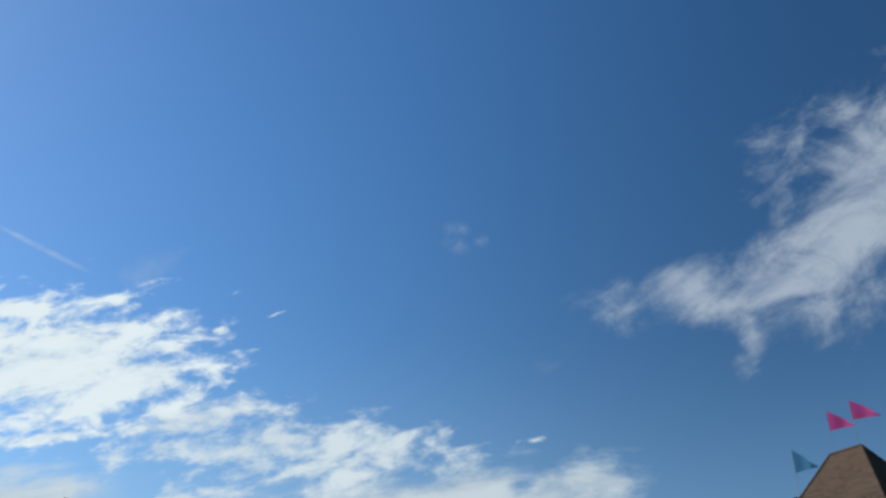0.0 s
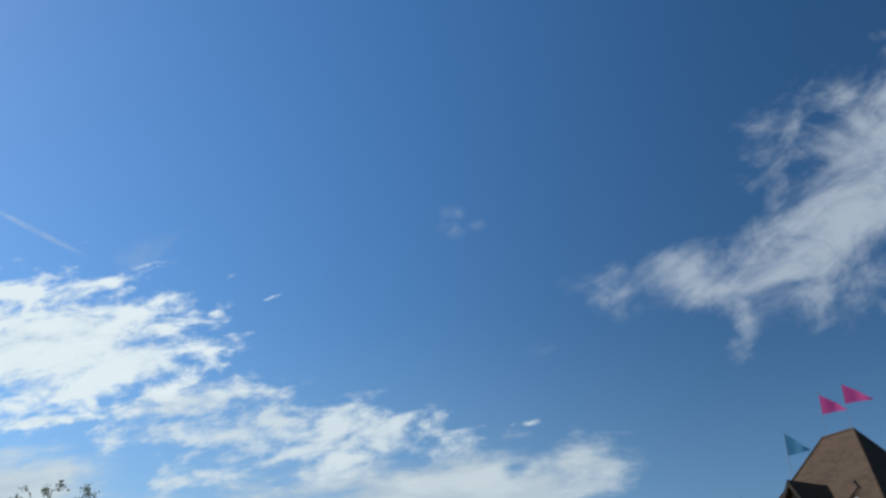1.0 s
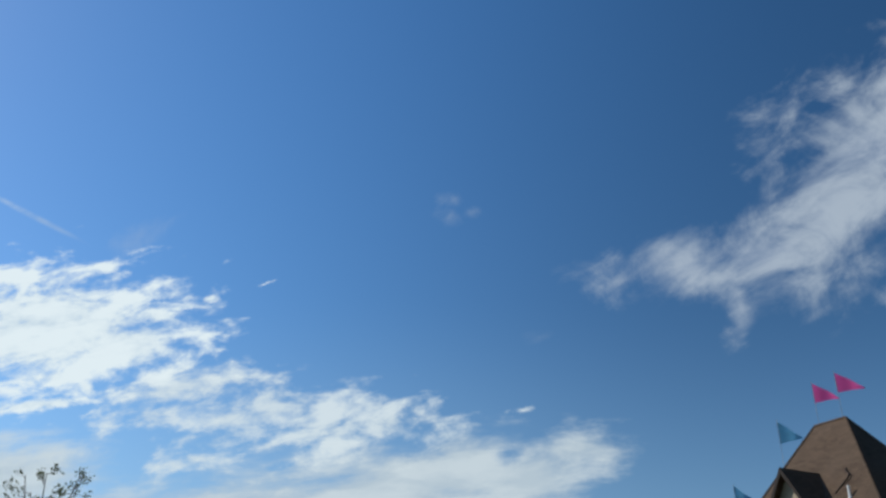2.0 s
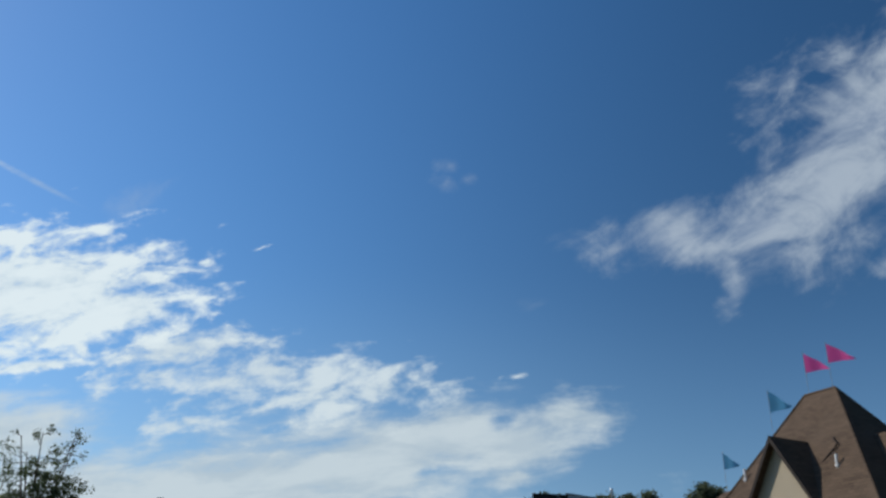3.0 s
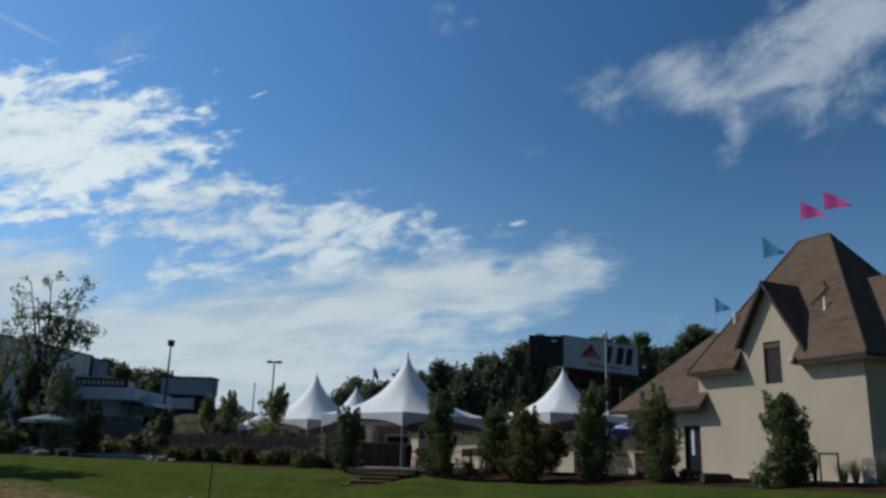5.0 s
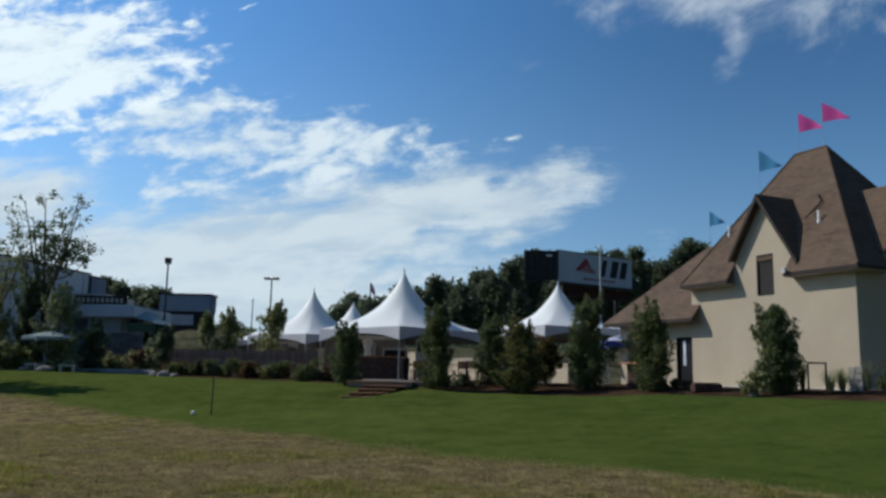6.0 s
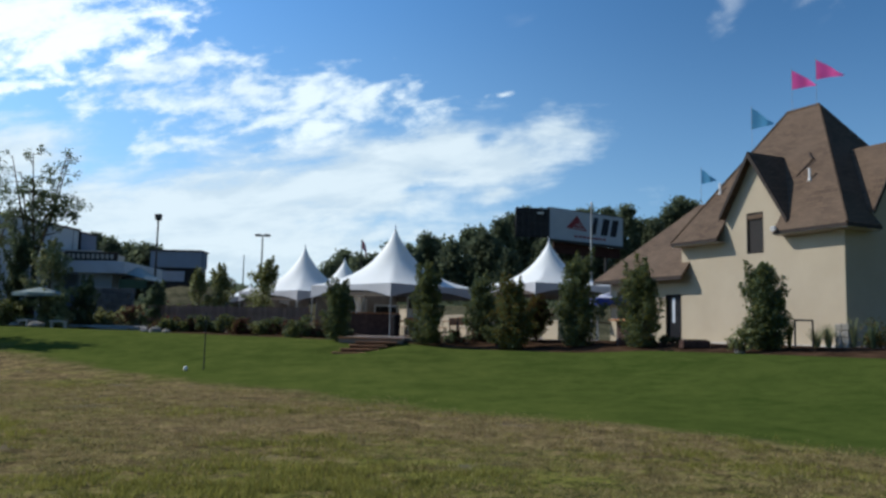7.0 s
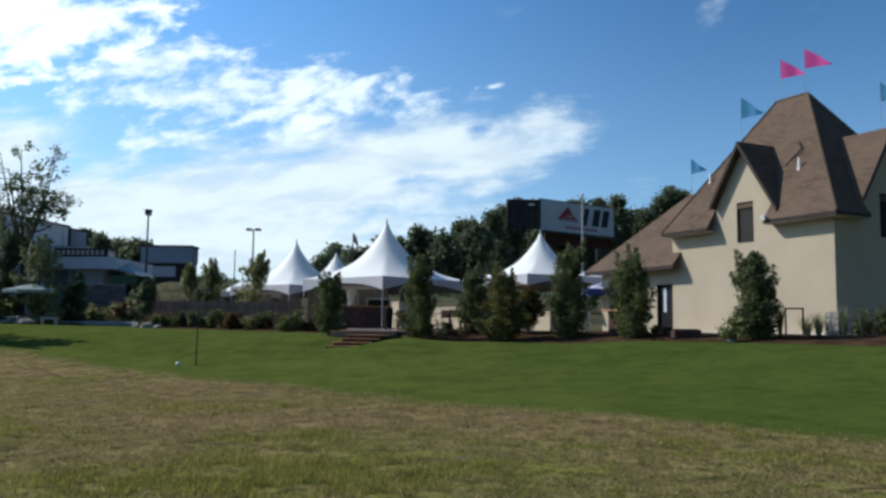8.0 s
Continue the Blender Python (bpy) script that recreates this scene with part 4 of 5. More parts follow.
columnar(-12.9, 42.0, 4.3, 1.15, (LEAF_PALE, LEAF_B), "pale airy young tree beside the fence", 21, 0.20, 0.085, low=0.35)
columnar(-11.7, 42.0, 4.5, 1.4, (LEAF_PALE, LEAF_B), "pale green young tree beside the fence", 22, 0.26, 0.085, low=0.35)
columnar(-10.05, 44.0, 4.95, 2.1, (LEAF_PALE, LEAF_B), "pale green young tree before the white tent", 23, 0.28, 0.09, low=0.35)
columnar(-14.5, 40.5, 3.5, 1.0, (LEAF_A, LEAF_A, LEAF_FAR), "small dark conical evergreen beside the bank", 24, 1.0, 0.10)


# the tree whose shade lies across the green
columnar(-21.2, 34.2, 6.2, 2.8, (LEAF_A, LEAF_B), "leafy tree standing beside the green, casting shade on it", 61, 0.45, 0.12, "trees by the grey building", low=0.3)


def shrub(x, y, wide, tall, mats, label, seed, size=0.075, n=16, per=70, lift=0.0, group="shrubs in the beds"):
    rng = np.random.default_rng(seed)
    t = thing("shrub", pose(x, y, ground_z(x, y) + lift), label, "shrub", group)
    centres = [(rng.uniform(-0.5, 0.5) * wide, rng.uniform(-0.4, 0.4) * wide, rng.uniform(0.15, 0.85) * tall * (1 - 0.3 * abs(rng.normal()) * 0.5)) for _ in range(n)]
    bm = bmesh.new()
    for c in centres:
        tube(bm, limb_path(rng, (c[0] * 0.15, c[1] * 0.15, -0.05), c), [0.014, 0.011, 0.008, 0.004], 5, False)
    part("stems", bm, BARK, t)
    pts = clump_points(rng, centres, [rng.uniform(0.5, 1.0) * min(wide, tall) * 0.30 for _ in centres], per)
    pts[:, 2] = np.maximum(pts[:, 2], 0.03)
    cut = rng.uniform(size=len(pts))
    for i, mat in enumerate(mats):
        leaves("foliage", pts[(cut >= i / len(mats)) & (cut < (i + 1) / len(mats))], size, mat, t, seed + i)
    return t


rs = random.Random(5)
for i in range(17):
    x = -13.4 + i * 0.56 + rs.uniform(-0.15, 0.15)
    y = edge_y(x) + rs.uniform(0.5, 1.9)
    kind = rs.choice(((LEAF_RED, LEAF_RED, LEAF_B), (LEAF_A, LEAF_B), (LEAF_B, LEAF_PALE), (LEAF_RED, LEAF_A)))
    lab = "low reddish brown shrub in the mulch bed" if kind[0] is LEAF_RED else "low green shrub in the mulch bed"
    shrub(x, y, rs.uniform(0.6, 1.0), rs.uniform(0.45, 0.95), kind, lab, 100 + i)
for x, y, w, hh, mats, lab in ((9.0, 25.6, 0.7, 0.8, (LEAF_PALE, LEAF_B), "small pale shrub beside the columnar tree"),
                               
                               (13.7, 26.3, 0.9, 0.9, (LEAF_C, LEAF_A), "shrub with yellow flowers at the shaded wall"),
                               (14.6, 26.2, 1.1, 1.2, (LEAF_A, LEAF_A), "dark shrub at the shaded wall"),
                               (15.8, 26.2, 1.2, 1.1, (LEAF_A, LEAF_B), "dark shrub at the shaded wall"),
                               (-0.3, 32.4, 1.2, 0.6, (LEAF_A, LEAF_A), "low dark shrub before the terrace"),
                               (0.6, 32.6, 1.2, 0.55, (LEAF_A, LEAF_RED), "low dark shrub before the terrace"),
                               (2.0, 31.9, 1.5, 0.7, (LEAF_A, LEAF_B), "low dark shrub before the terrace"),
                               (7.4, 28.6, 1.1, 0.35, (LEAF_RED, LEAF_A), "low mound of brown ground cover")):
    shrub(x, y, w, hh, mats, lab, int(abs(x) * 31 + y * 7), 0.07, 14, 60, 0.08)


for i in range(9):
    x = -20.6 + i * 0.72 + rs.uniform(-0.2, 0.2)
    kind = rs.choice(((LEAF_PALE, LEAF_B), (LEAF_B, LEAF_A), (LEAF_PALE, LEAF_RED)))
    shrub(x, 45.6 + rs.uniform(-0.5, 0.5), rs.uniform(0.9, 1.5), rs.uniform(0.7, 1.7), kind, "loose leafy shrub before the retaining wall", 400 + i, 0.10, 16, 60, 0.05, "shrubs before the retaining wall")


def grass_tuft(x, y, wide, tall, n, mat, label, seed):
    """A clump of upright grass blades that arch outwards."""
    rng = np.random.default_rng(seed)
    t = thing("ornamental_grass", pose(x, y, ground_z(x, y) + 0.03), label, "plant", "grasses by the wall")
    bm = bmesh.new()
    for _ in range(n):
        a, r = rng.uniform(0, 2 * math.pi), wide * rng.uniform(0.05, 0.5)
        hgt = tall * rng.uniform(0.6, 1.0)
        w = rng.uniform(0.008, 0.014)
        sx, sy = -math.sin(a) * w, math.cos(a) * w
        prev = None
        for k in (0, 0.4, 0.75, 1.0):
            q = wide * 0.10 + r * k ** 1.8
            px, py, pz = math.cos(a) * q, math.sin(a) * q, hgt * k
            f = 1 - 0.85 * k
            row = (bm.verts.new((px - sx * f, py - sy * f, pz)), bm.verts.new((px + sx * f, py + sy * f, pz)))
            if prev:
                bm.faces.new((prev[0], prev[1], row[1], row[0]))
            prev = row
    part("blades", bm, mat, t)


grass_tuft(10.72, 26.2, 0.40, 1.10, 130, LEAF_B, "upright tuft of olive ornamental grass before the wall", 301)
grass_tuft(11.75, 26.6, 0.75, 0.70, 150, LEAF_PALE, "thin pale ornamental grass against the wall", 302)
grass_tuft(12.08, 26.5, 0.65, 0.80, 150, LEAF_PALE, "thin pale ornamental grass against the wall", 303)
grass_tuft(12.75, 26.2, 0.50, 1.05, 120, LEAF_PALE, "tall pale ornamental grass at the corner of the house", 304)
grass_tuft(13.1, 25.7, 0.45, 1.0, 110, LEAF_A, "dark green grass tuft at the corner of the house", 305)


def big_tree(x, y, base, top, spread, label, seed, n, per, mats, size, bare=0.35, lean=(0, 0), thick=()):
    """A tall open tree with bare limbs showing between clumps of leaves."""
    rng = np.random.default_rng(seed)
    t = thing("tree", pose(x, y, base), label, "tree")
    hgt = top - base
    bm = bmesh.new()
    fork = Vector((lean[0] * 0.3, lean[1] * 0.3, hgt * bare))
    tube(bm, [(0, 0, -0.2), fork * 0.5 + Vector((0.08, 0, 0)), fork], [0.20, 0.16, 0.13], 9)
    mains = []
    for k in range(5):
        a = 2 * math.pi * k / 5 + rng.uniform(-0.4, 0.4)
        e = Vector((lean[0] + math.cos(a) * spread * 0.28, lean[1] + math.sin(a) * spread * 0.28, hgt * rng.uniform(0.7, 0.93)))
        tube(bm, [fork, fork.lerp(e, 0.4) + Vector((math.cos(a) * 0.15, math.sin(a) * 0.15, 0)), e], [0.09, 0.055, 0.02], 7)
        mains.append(e)
    centres, radii = [], []
    for i in range(n):
        e = mains[i % 5]
        k = rng.uniform(0.25, 1.0)
        a = rng.uniform(0, 2 * math.pi)
        s = fork.lerp(e, k)
        c = s + Vector((math.cos(a), math.sin(a), rng.uniform(-0.25, 0.6))) * spread * rng.uniform(0.08, 0.26)
        c.z = min(c.z, hgt)
        tube(bm, limb_path(rng, s, c), [0.028, 0.02, 0.013, 0.005], 5, False)
        centres.append(tuple(c)), radii.append(rng.uniform(0.22, 0.55) * spread * 0.13)
    for cx, cy, cz, r in thick:
        s = Vector((cx * 0.25, cy * 0.25, cz - 1.0))
        tube(bm, limb_path(rng, s, (cx, cy, cz)), [0.05, 0.04, 0.025, 0.01], 6, False)
        for _ in range(7):
            centres.append((cx + rng.normal(0, r * 0.5), cy + rng.normal(0, r * 0.5), cz + rng.normal(0, r * 0.35))), radii.append(r * 0.55)
    part("trunk", bm, BARK, t)
    pts = clump_points(rng, centres, radii, per)
    cut = rng.uniform(size=len(pts))
    for i, mat in enumerate(mats):
        leaves("crown", pts[(cut >= i / len(mats)) & (cut < (i + 1) / len(mats))], size, mat, t, seed + i)
    return t


big_tree(-23.0, 45.0, 1.6, 12.4, 5.2, "tall open tree with sparse dark clumps of leaves", 41, 66, 34, (LEAF_A, LEAF_FAR, LEAF_A), 0.11, 0.32, thick=((0.9, -0.3, 6.3, 0.8), (1.7, 0, 6.7, 0.6), (0.5, 0.2, 6.9, 0.55), (-0.6, 0, 6.0, 0.4), (-0.4, 0.1, 7.2, 0.4), (2.0, 0.1, 5.8, 0.4), (-0.5, -0.2, 4.2, 0.7)))
big_tree(-26.3, 46.0, 1.6, 9.6, 4.2, "thin tree with sparse leaves beside the tall open tree", 42, 44, 26, (LEAF_PALE, LEAF_A), 0.11, 0.35)
for i, (x, y, top, w, mats, d) in enumerate(((-25.0, 43.5, 5.3, 2.2, (LEAF_B, LEAF_PALE), 0.55), (-23.4, 44.6, 6.3, 1.9, (LEAF_A, LEAF_FAR), 0.8), (-21.3, 43.6, 5.6, 2.6, (LEAF_PALE,), 0.42),
                                              (-19.7, 44.4, 3.9, 1.3, (LEAF_A, LEAF_FAR), 0.6), (-20.4, 42.2, 3.1, 1.9, (LEAF_PALE,), 0.4),
                                              (-23.9, 41.4, 2.9, 2.2, (LEAF_PALE,), 0.5), (-22.3, 41.8, 2.6, 1.8, (LEAF_PALE, LEAF_B), 0.4))):
    columnar(x, y, top, w, mats, "feathery grey-green bush in the shade beside the grey building", 50 + i, d, 0.10, "bushes by the grey building", wild=1.5)


def make_woods():
    """The far wood behind the terrace: many crowns, one mass."""
    rng = np.random.default_rng(77)
    xs = [-48, -42, -36, -31, -24, -17, -13.5, -9, -4, 0, 3, 6, 10, 16, 20, 24, 29, 36, 48, 62]
    zs = [11, 13.5, 11.0, 7.5, 7.0, 8.5, 11.6, 11.6, 13.6, 13.4, 14.4, 16.4, 17.0, 17.6, 18.8, 16.4, 19.0, 18, 15, 13]
    centres, radii = [], []
    x = -50.0
    while x < 62:
        top = float(np.interp(x, xs, zs)) + rng.uniform(-1.1, 0.4)
        y = rng.uniform(128, 138) if x > 7 else rng.uniform(98, 112)
        top = 1.6 + (top - 1.6) * y / 102
        xx = x * y / 102
        w = rng.uniform(2.2, 3.8)
        for _ in range(140 if x > 7 else 100):
            k = rng.uniform(0.0, 1) ** 0.75
            env = w * math.sin(math.pi * min(0.97, 0.3 + 0.66 * k)) * rng.uniform(0.3, 1.0) ** 0.5
            a = rng.uniform(0, 2 * math.pi)
            centres.append((xx + env * math.cos(a), y + env * math.sin(a), 1.5 + (top - 2.0) * k)), radii.append(rng.uniform(0.45, 1.0) * y / 105)
        x += rng.uniform(1.2, 2.3)
    pts = clump_points(rng, centres, radii, 56)
    w = leaves("far_wood", pts, 0.36, LEAF_FAR, None, 78, 1.3)
    tagged(w, "dark green wooded rise behind the terrace", "trees", kind="stuff")


make_woods()


def make_hedge():
    """Undergrowth along the foot of the wood, closing the view below the crowns."""
    rng = np.random.default_rng(88)
    centres, radii = [], []
    for k in range(420):
        x = rng.uniform(-34, 46)
        centres.append((x, rng.uniform(84, 95), 1.3 + rng.uniform(0.0, 1.0) ** 0.8 * (3.6 + 1.2 * noise.noise(Vector((x * 0.2, 0, 5)))))), radii.append(rng.uniform(0.6, 1.2))
    h = leaves("undergrowth", clump_points(rng, centres, radii, 70), 0.32, LEAF_FAR, None, 89, 1.3)
    tagged(h, "dark green undergrowth along the foot of the wood", "bushes", kind="stuff")


make_hedge()
big_tree(24.2, 141, 2, 24.4, 8.8, "tall tree standing above the far wood behind the hoarding", 43, 40, 50, (LEAF_FAR, LEAF_A), 0.45, 0.4)


# ---- hoarding, poles, far buildings ----
def make_hoarding():
    t = thing("hoarding", pose(18.0, 114.0, 1.3), "large roadside hoarding with a pale face and red triangle", "billboard")
    m = Matrix.Translation(Vector((13.43 - 18, -1.5, 0))) @ pose(0, 0, 0, 0, 0, 36.0) @ Matrix.Diagonal((1.478, 1, 1, 1))
    W, z0, z1 = 9.9, 13.35, 17.60
    panel = part("panel", box(bmesh.new(), 0, W, 0, 0.35, z0, z1), BOARD, t, "pale grey-white sign face")
    panel.matrix_basis = m
    part("panel_edge", boxes((-0.08, W + 0.08, -0.03, 0.38, z1, z1 + 0.12), (-0.08, W + 0.08, -0.03, 0.38, z0 - 0.12, z0), (-0.10, 0.0, -0.03, 0.38, z0, z1), (W, W + 0.10, -0.03, 0.38, z0, z1)), STEEL, panel)
    # red triangle with pale slashes; dark slanted blocks; a thin red line of small marks
    bm = bmesh.new()
    prism(bm, [(2.1, -0.012, z0 + 1.75), (4.9, -0.012, z0 + 1.55), (3.55, -0.012, z0 + 3.7)], (0, 0.01, 0))
    part("triangle_mark", bm, RED, panel, "dull red triangle")
    bm = bmesh.new()
    for k in range(3):
        prism(bm, [(2.9 + k * 0.45, -0.02, z0 + 1.9 + k * 0.4), (4.5 + k * 0.1, -0.02, z0 + 1.75 + k * 0.45), (4.5 + k * 0.1, -0.02, z0 + 1.86 + k * 0.45), (2.95 + k * 0.45, -0.02, z0 + 2.02 + k * 0.4)], (0, 0.006, 0))
    part("slash_mark", bm, BOARD, panel)
    for x, w in ((5.45, 0.62), (6.75, 0.95), (8.05, 0.90)):
        bm = bmesh.new()
        prism(bm, [(x, -0.012, z0 + 1.25), (x + w, -0.012, z0 + 1.25), (x + w + 0.38, -0.012, z0 + 3.72), (x + 0.38, -0.012, z0 + 3.72)], (0, 0.01, 0))
        part("dark_block", bm, INK, panel, "dark slanted block")
    bm = bmesh.new()
    for k in range(8):
        box(bm, 3.2 + k * 0.55, 3.62 + k * 0.55, -0.015, -0.004, z0 + 0.55, z0 + 0.85)
    part("small_bar", bm, RED, panel)
    other = part("back_panel", box(bmesh.new(), -4.6, 0, 0, 0.35, z0 + 0.1, z1 - 0.1), BOARD_BACK, t, "dark panel seen from behind its lattice")
    other.matrix_basis = Matrix.Translation(Vector((13.3 - 18, -1.6, 0))) @ pose(0, 0, 0, 0, 0, 4)
    bm = bmesh.new()
    for k in range(6):
        box(bm, -4.5 + k * 0.85, -4.38 + k * 0.85, -0.12, -0.01, z0 - 0.4, z1)
    for z in (z0 + 0.4, z0 + 2.1, z0 + 3.6):
        box(bm, -4.6, 0, -0.16, -0.12, z, z + 0.14)
    part("lattice", bm, STEEL, other)
    part("lamp_patch", boxes((-1.6, -0.8, -0.30, -0.17, z1 - 0.95, z1 - 0.7)), ALU, other, "small lamp housing")
    for x in (-3.0, 0.8, 4.6):
        bm = bmesh.new()
        y = -1.5 + 0.73 * (x + 4.57) + 0.9
        tube(bm, [(x, y, 0), (x, y, z1 - 0.6)], [0.22, 0.2], 10)
        part("post", bm, STEEL, t)
    part("catwalk", box(bmesh.new(), 0, W, -0.9, 0.0, z0 - 0.42, z0 - 0.3), STEEL, t).matrix_basis = m
    part("lower_board", box(bmesh.new(), 0.6, W - 0.3, 0.1, 0.3, z0 - 1.9, z0 - 0.45), surface("rust_board", (0.03, 0.014, 0.013), (0.055, 0.026, 0.023), 1.0, 0.8), t, "dull red board under the sign").matrix_basis = m


make_hoarding()


def flag_pole(x, y, base, top, r, label):
    t = thing("flag_mast", pose(x, y, base), label, "pole")
    bm = bmesh.new()
    tube(bm, [(0, 0, 0), (0, 0, (top - base) * 0.6), (0, 0, top - base)], [r * 1.2, r, r * 0.75], 10)
    part("mast", bm, GALV, t)
    bm = bmesh.new()
    bmesh.ops.create_uvsphere(bm, u_segments=10, v_segments=6, radius=r * 1.3)
    bmesh.ops.translate(bm, vec=(0, 0, top - base), verts=bm.verts)
    part("truck", bm, ALU, t)
    part("base_plate", boxes((-r * 3, r * 3, -r * 3, r * 3, 0, 0.04), bevel=0.01), STEEL, t)


flag_pole(9.38, 55, 1.3, 10.4, 0.075, "plain pale metal pole behind the wing")
flag_pole(-27.9, 110, 1.3, 11.1, 0.09, "thin distant pole beyond the tents")


def street_lamp(x, y, base, top, arms, label, r=0.09):
    t = thing("street_lamp", pose(x, y, base), label, "street lamp", "car park lamps")
    hgt = top - base
    bm = bmesh.new()
    tube(bm, [(0, 0, 0), (0, 0, hgt)], [r, r * 0.65], 10)
    tube(bm, [(0, 0, 0), (0, 0, 0.5)], [r * 2, r * 2], 12)
    part("pole", bm, STEEL, t)
    for sgn in arms:
        w = 1.0 if len(arms) > 1 else 0.35
        bm = bmesh.new()
        if sgn:
            tube(bm, [(0, 0, hgt - 0.1), (sgn * 0.4, 0, hgt - 0.06)], [0.04, 0.04], 6)
            box(bm, min(sgn * 0.15, sgn * 0.82), max(sgn * 0.15, sgn * 0.82), -0.25, 0.25, hgt - 0.16, hgt + 0.08, bevel=0.05)
        else:
            box(bm, -0.20, 0.20, -0.22, 0.22, hgt - 0.30, hgt + 0.1, bevel=0.05)
            box(bm, -0.23, 0.23, -0.25, 0.25, hgt + 0.08, hgt + 0.14, bevel=0.02)
        part("lamp_head", bm, STEEL, t)


street_lamp(-21.68, 60, 3.85, 9.6, (0,), "dark car park lamp post with one square head")
street_lamp(-20.86, 90, 1.3, 11.75, (-1, 1), "dark car park lamp post with two flat heads", 0.12)


def make_far_flag():
    t = thing("far_flag", pose(-9.9, 90, 1.3), "small distant flag on a dark pole", "flag")
    bm = bmesh.new()
    tube(bm, [(0, 0, 0), (0, 0, 10.2)], [0.08, 0.05], 8)
    part("mast", bm, STEEL, t)
    bm = bmesh.new()
    cols = [[bm.verts.new((0.05 + 0.70 * a - 0.2 * a * a, 0.1 * math.sin(a * 6), 10.1 - 0.35 * a - hh * 0.95 - a * a * 0.7)) for hh in (0, 0.5, 1)] for a in (0, 0.25, 0.5, 0.75, 1)]
    for a, b in zip(cols, cols[1:]):
        for j in range(2):
            bm.faces.new((a[j], a[j + 1], b[j + 1], b[j]))
    part("flag_cloth", bm, cloth_material("far_flag_cloth", (0.10, 0.06, 0.11), (0.30, 0.16, 0.20), 0.3), t)


make_far_flag()


def make_left_building():
    t = thing("commercial_building", pose(-27.1, 62, 1.3, 0, 0, -7), "long flat-roofed grey commercial building", "building")
    part("wall", boxes((-16, 0, -14, -2.1, 0, 7.05)), PALE_CLADDING, t, "long plain grey side wall")
    part("end_wall", boxes((-16, -0.12, -2.1, 0.3, 0, 6.95)), SLATE, t, "blue-grey end bay")
    part("parapet_cap", boxes((-16, 0.08, -14.1, -2.1, 7.05, 7.17)), TRIM, t)
    part("parapet_cap", boxes((-16, -0.04, -2.1, 0.4, 6.95, 7.05)), TRIM, t)
    for k in range(4):
        part("panel_joint", boxes((0.0, 0.015, -13.2 + k * 3.4, -13.16 + k * 3.4, 0, 7.04)), STEEL, t)
    part("downpipe", boxes((0.016, 0.16, -2.3, -2.14, 0.3, 7.0), bevel=0.02), STEEL, t)
    s = thing("shop_front", pose(-25.0, 57, 1.3), "glazed shop front with a long blue-grey canopy", "building")
    part("canopy", boxes((-2.6, 2.75, -1.2, 6, 3.75, 4.55), bevel=0.03), AWNING, s, "blue-grey flat canopy")
    part("back_wall", boxes((-2.6, 2.5, 1.2, 1.4, 0.8, 3.75)), SLATE, s)
    part("side_pier", boxes((-0.7, 1.6, -0.5, 1.1, 0.8, 3.75)), surface("pier", (0.24, 0.28, 0.30), (0.30, 0.34, 0.36), 1.0, 0.7), s, "dark pier")
    part("roof_block", boxes((-2.6, -0.2, 1.0, 6, 4.55, 5.5)), CONCRETE, s)
    sign = part("sign_board", boxes((-1.55, 2.1, -1.0, -0.9, 4.62, 5.2), bevel=0.01), TRIM, s, "dark sign board with pale lettering bars")
    for k in range(10):
        part("sign_bar", boxes((-1.35 + k * 0.33, -1.14 + k * 0.33, -1.03, -1.005, 4.74, 5.06)), CONCRETE, sign)
    # green market canopy beside it
    g = thing("market_canopy", pose(-20.6, 57.5, 3.2), "pale green pitched canopy beside the shop front", "canopy")
    bm = bmesh.new()
    prism(bm, [(-2.1, -1.5, 1.95), (-0.2, -1.5, 1.45), (-2.0, 1.0, 2.6)], (0, 0, 0.05))
    prism(bm, [(-0.2, -1.5, 1.45), (-0.2, 2.0, 1.45), (-2.0, 1.0, 2.6)], (0, 0, 0.05))
    part("canopy", bm, GREEN_CLOTH, g)
    part("skirt", boxes((-2.1, -0.2, -1.53, -1.5, 0.85, 1.45)), surface("green_skirt", (0.045, 0.08, 0.05), (0.07, 0.11, 0.07), 1.0, 0.8), g)
    for x in (-2.0, -0.3):
        bm = bmesh.new()
        tube(bm, [(x, -1.4, -1.0), (x, -1.4, 1.4)], [0.05, 0.05], 8)
        part("post", bm, STEEL, g)
    # warehouse further off
    b = thing("warehouse", pose(-31.5, 95, 1.3), "distant slate-blue warehouse with a pale lower door", "building")
    part("wall", boxes((-3.5, 2.4, 0, 2.5, 7.0, 8.85)), SLATE, b)
    part("base_wall", boxes((-3.4, 2.3, 0.3, 2.4, 0, 7.0)), DARK, b)
    part("roof_edge", boxes((-3.6, 2.5, -0.1, 2.6, 8.85, 9.05)), STEEL, b)
    part("loading_door", boxes((-2.2, 0.5, 0.2, 0.29, 5.4, 6.6)), surface("door_pale", (0.28, 0.28, 0.33), (0.34, 0.34, 0.38), 1, 0.7), b, "pale door")
    for k in range(4):
        part("panel_joint", boxes((-2.3 + k * 1.4, -2.27 + k * 1.4, -0.02, -0.004, 7.0, 8.84)), SLATE, b)


make_left_building()


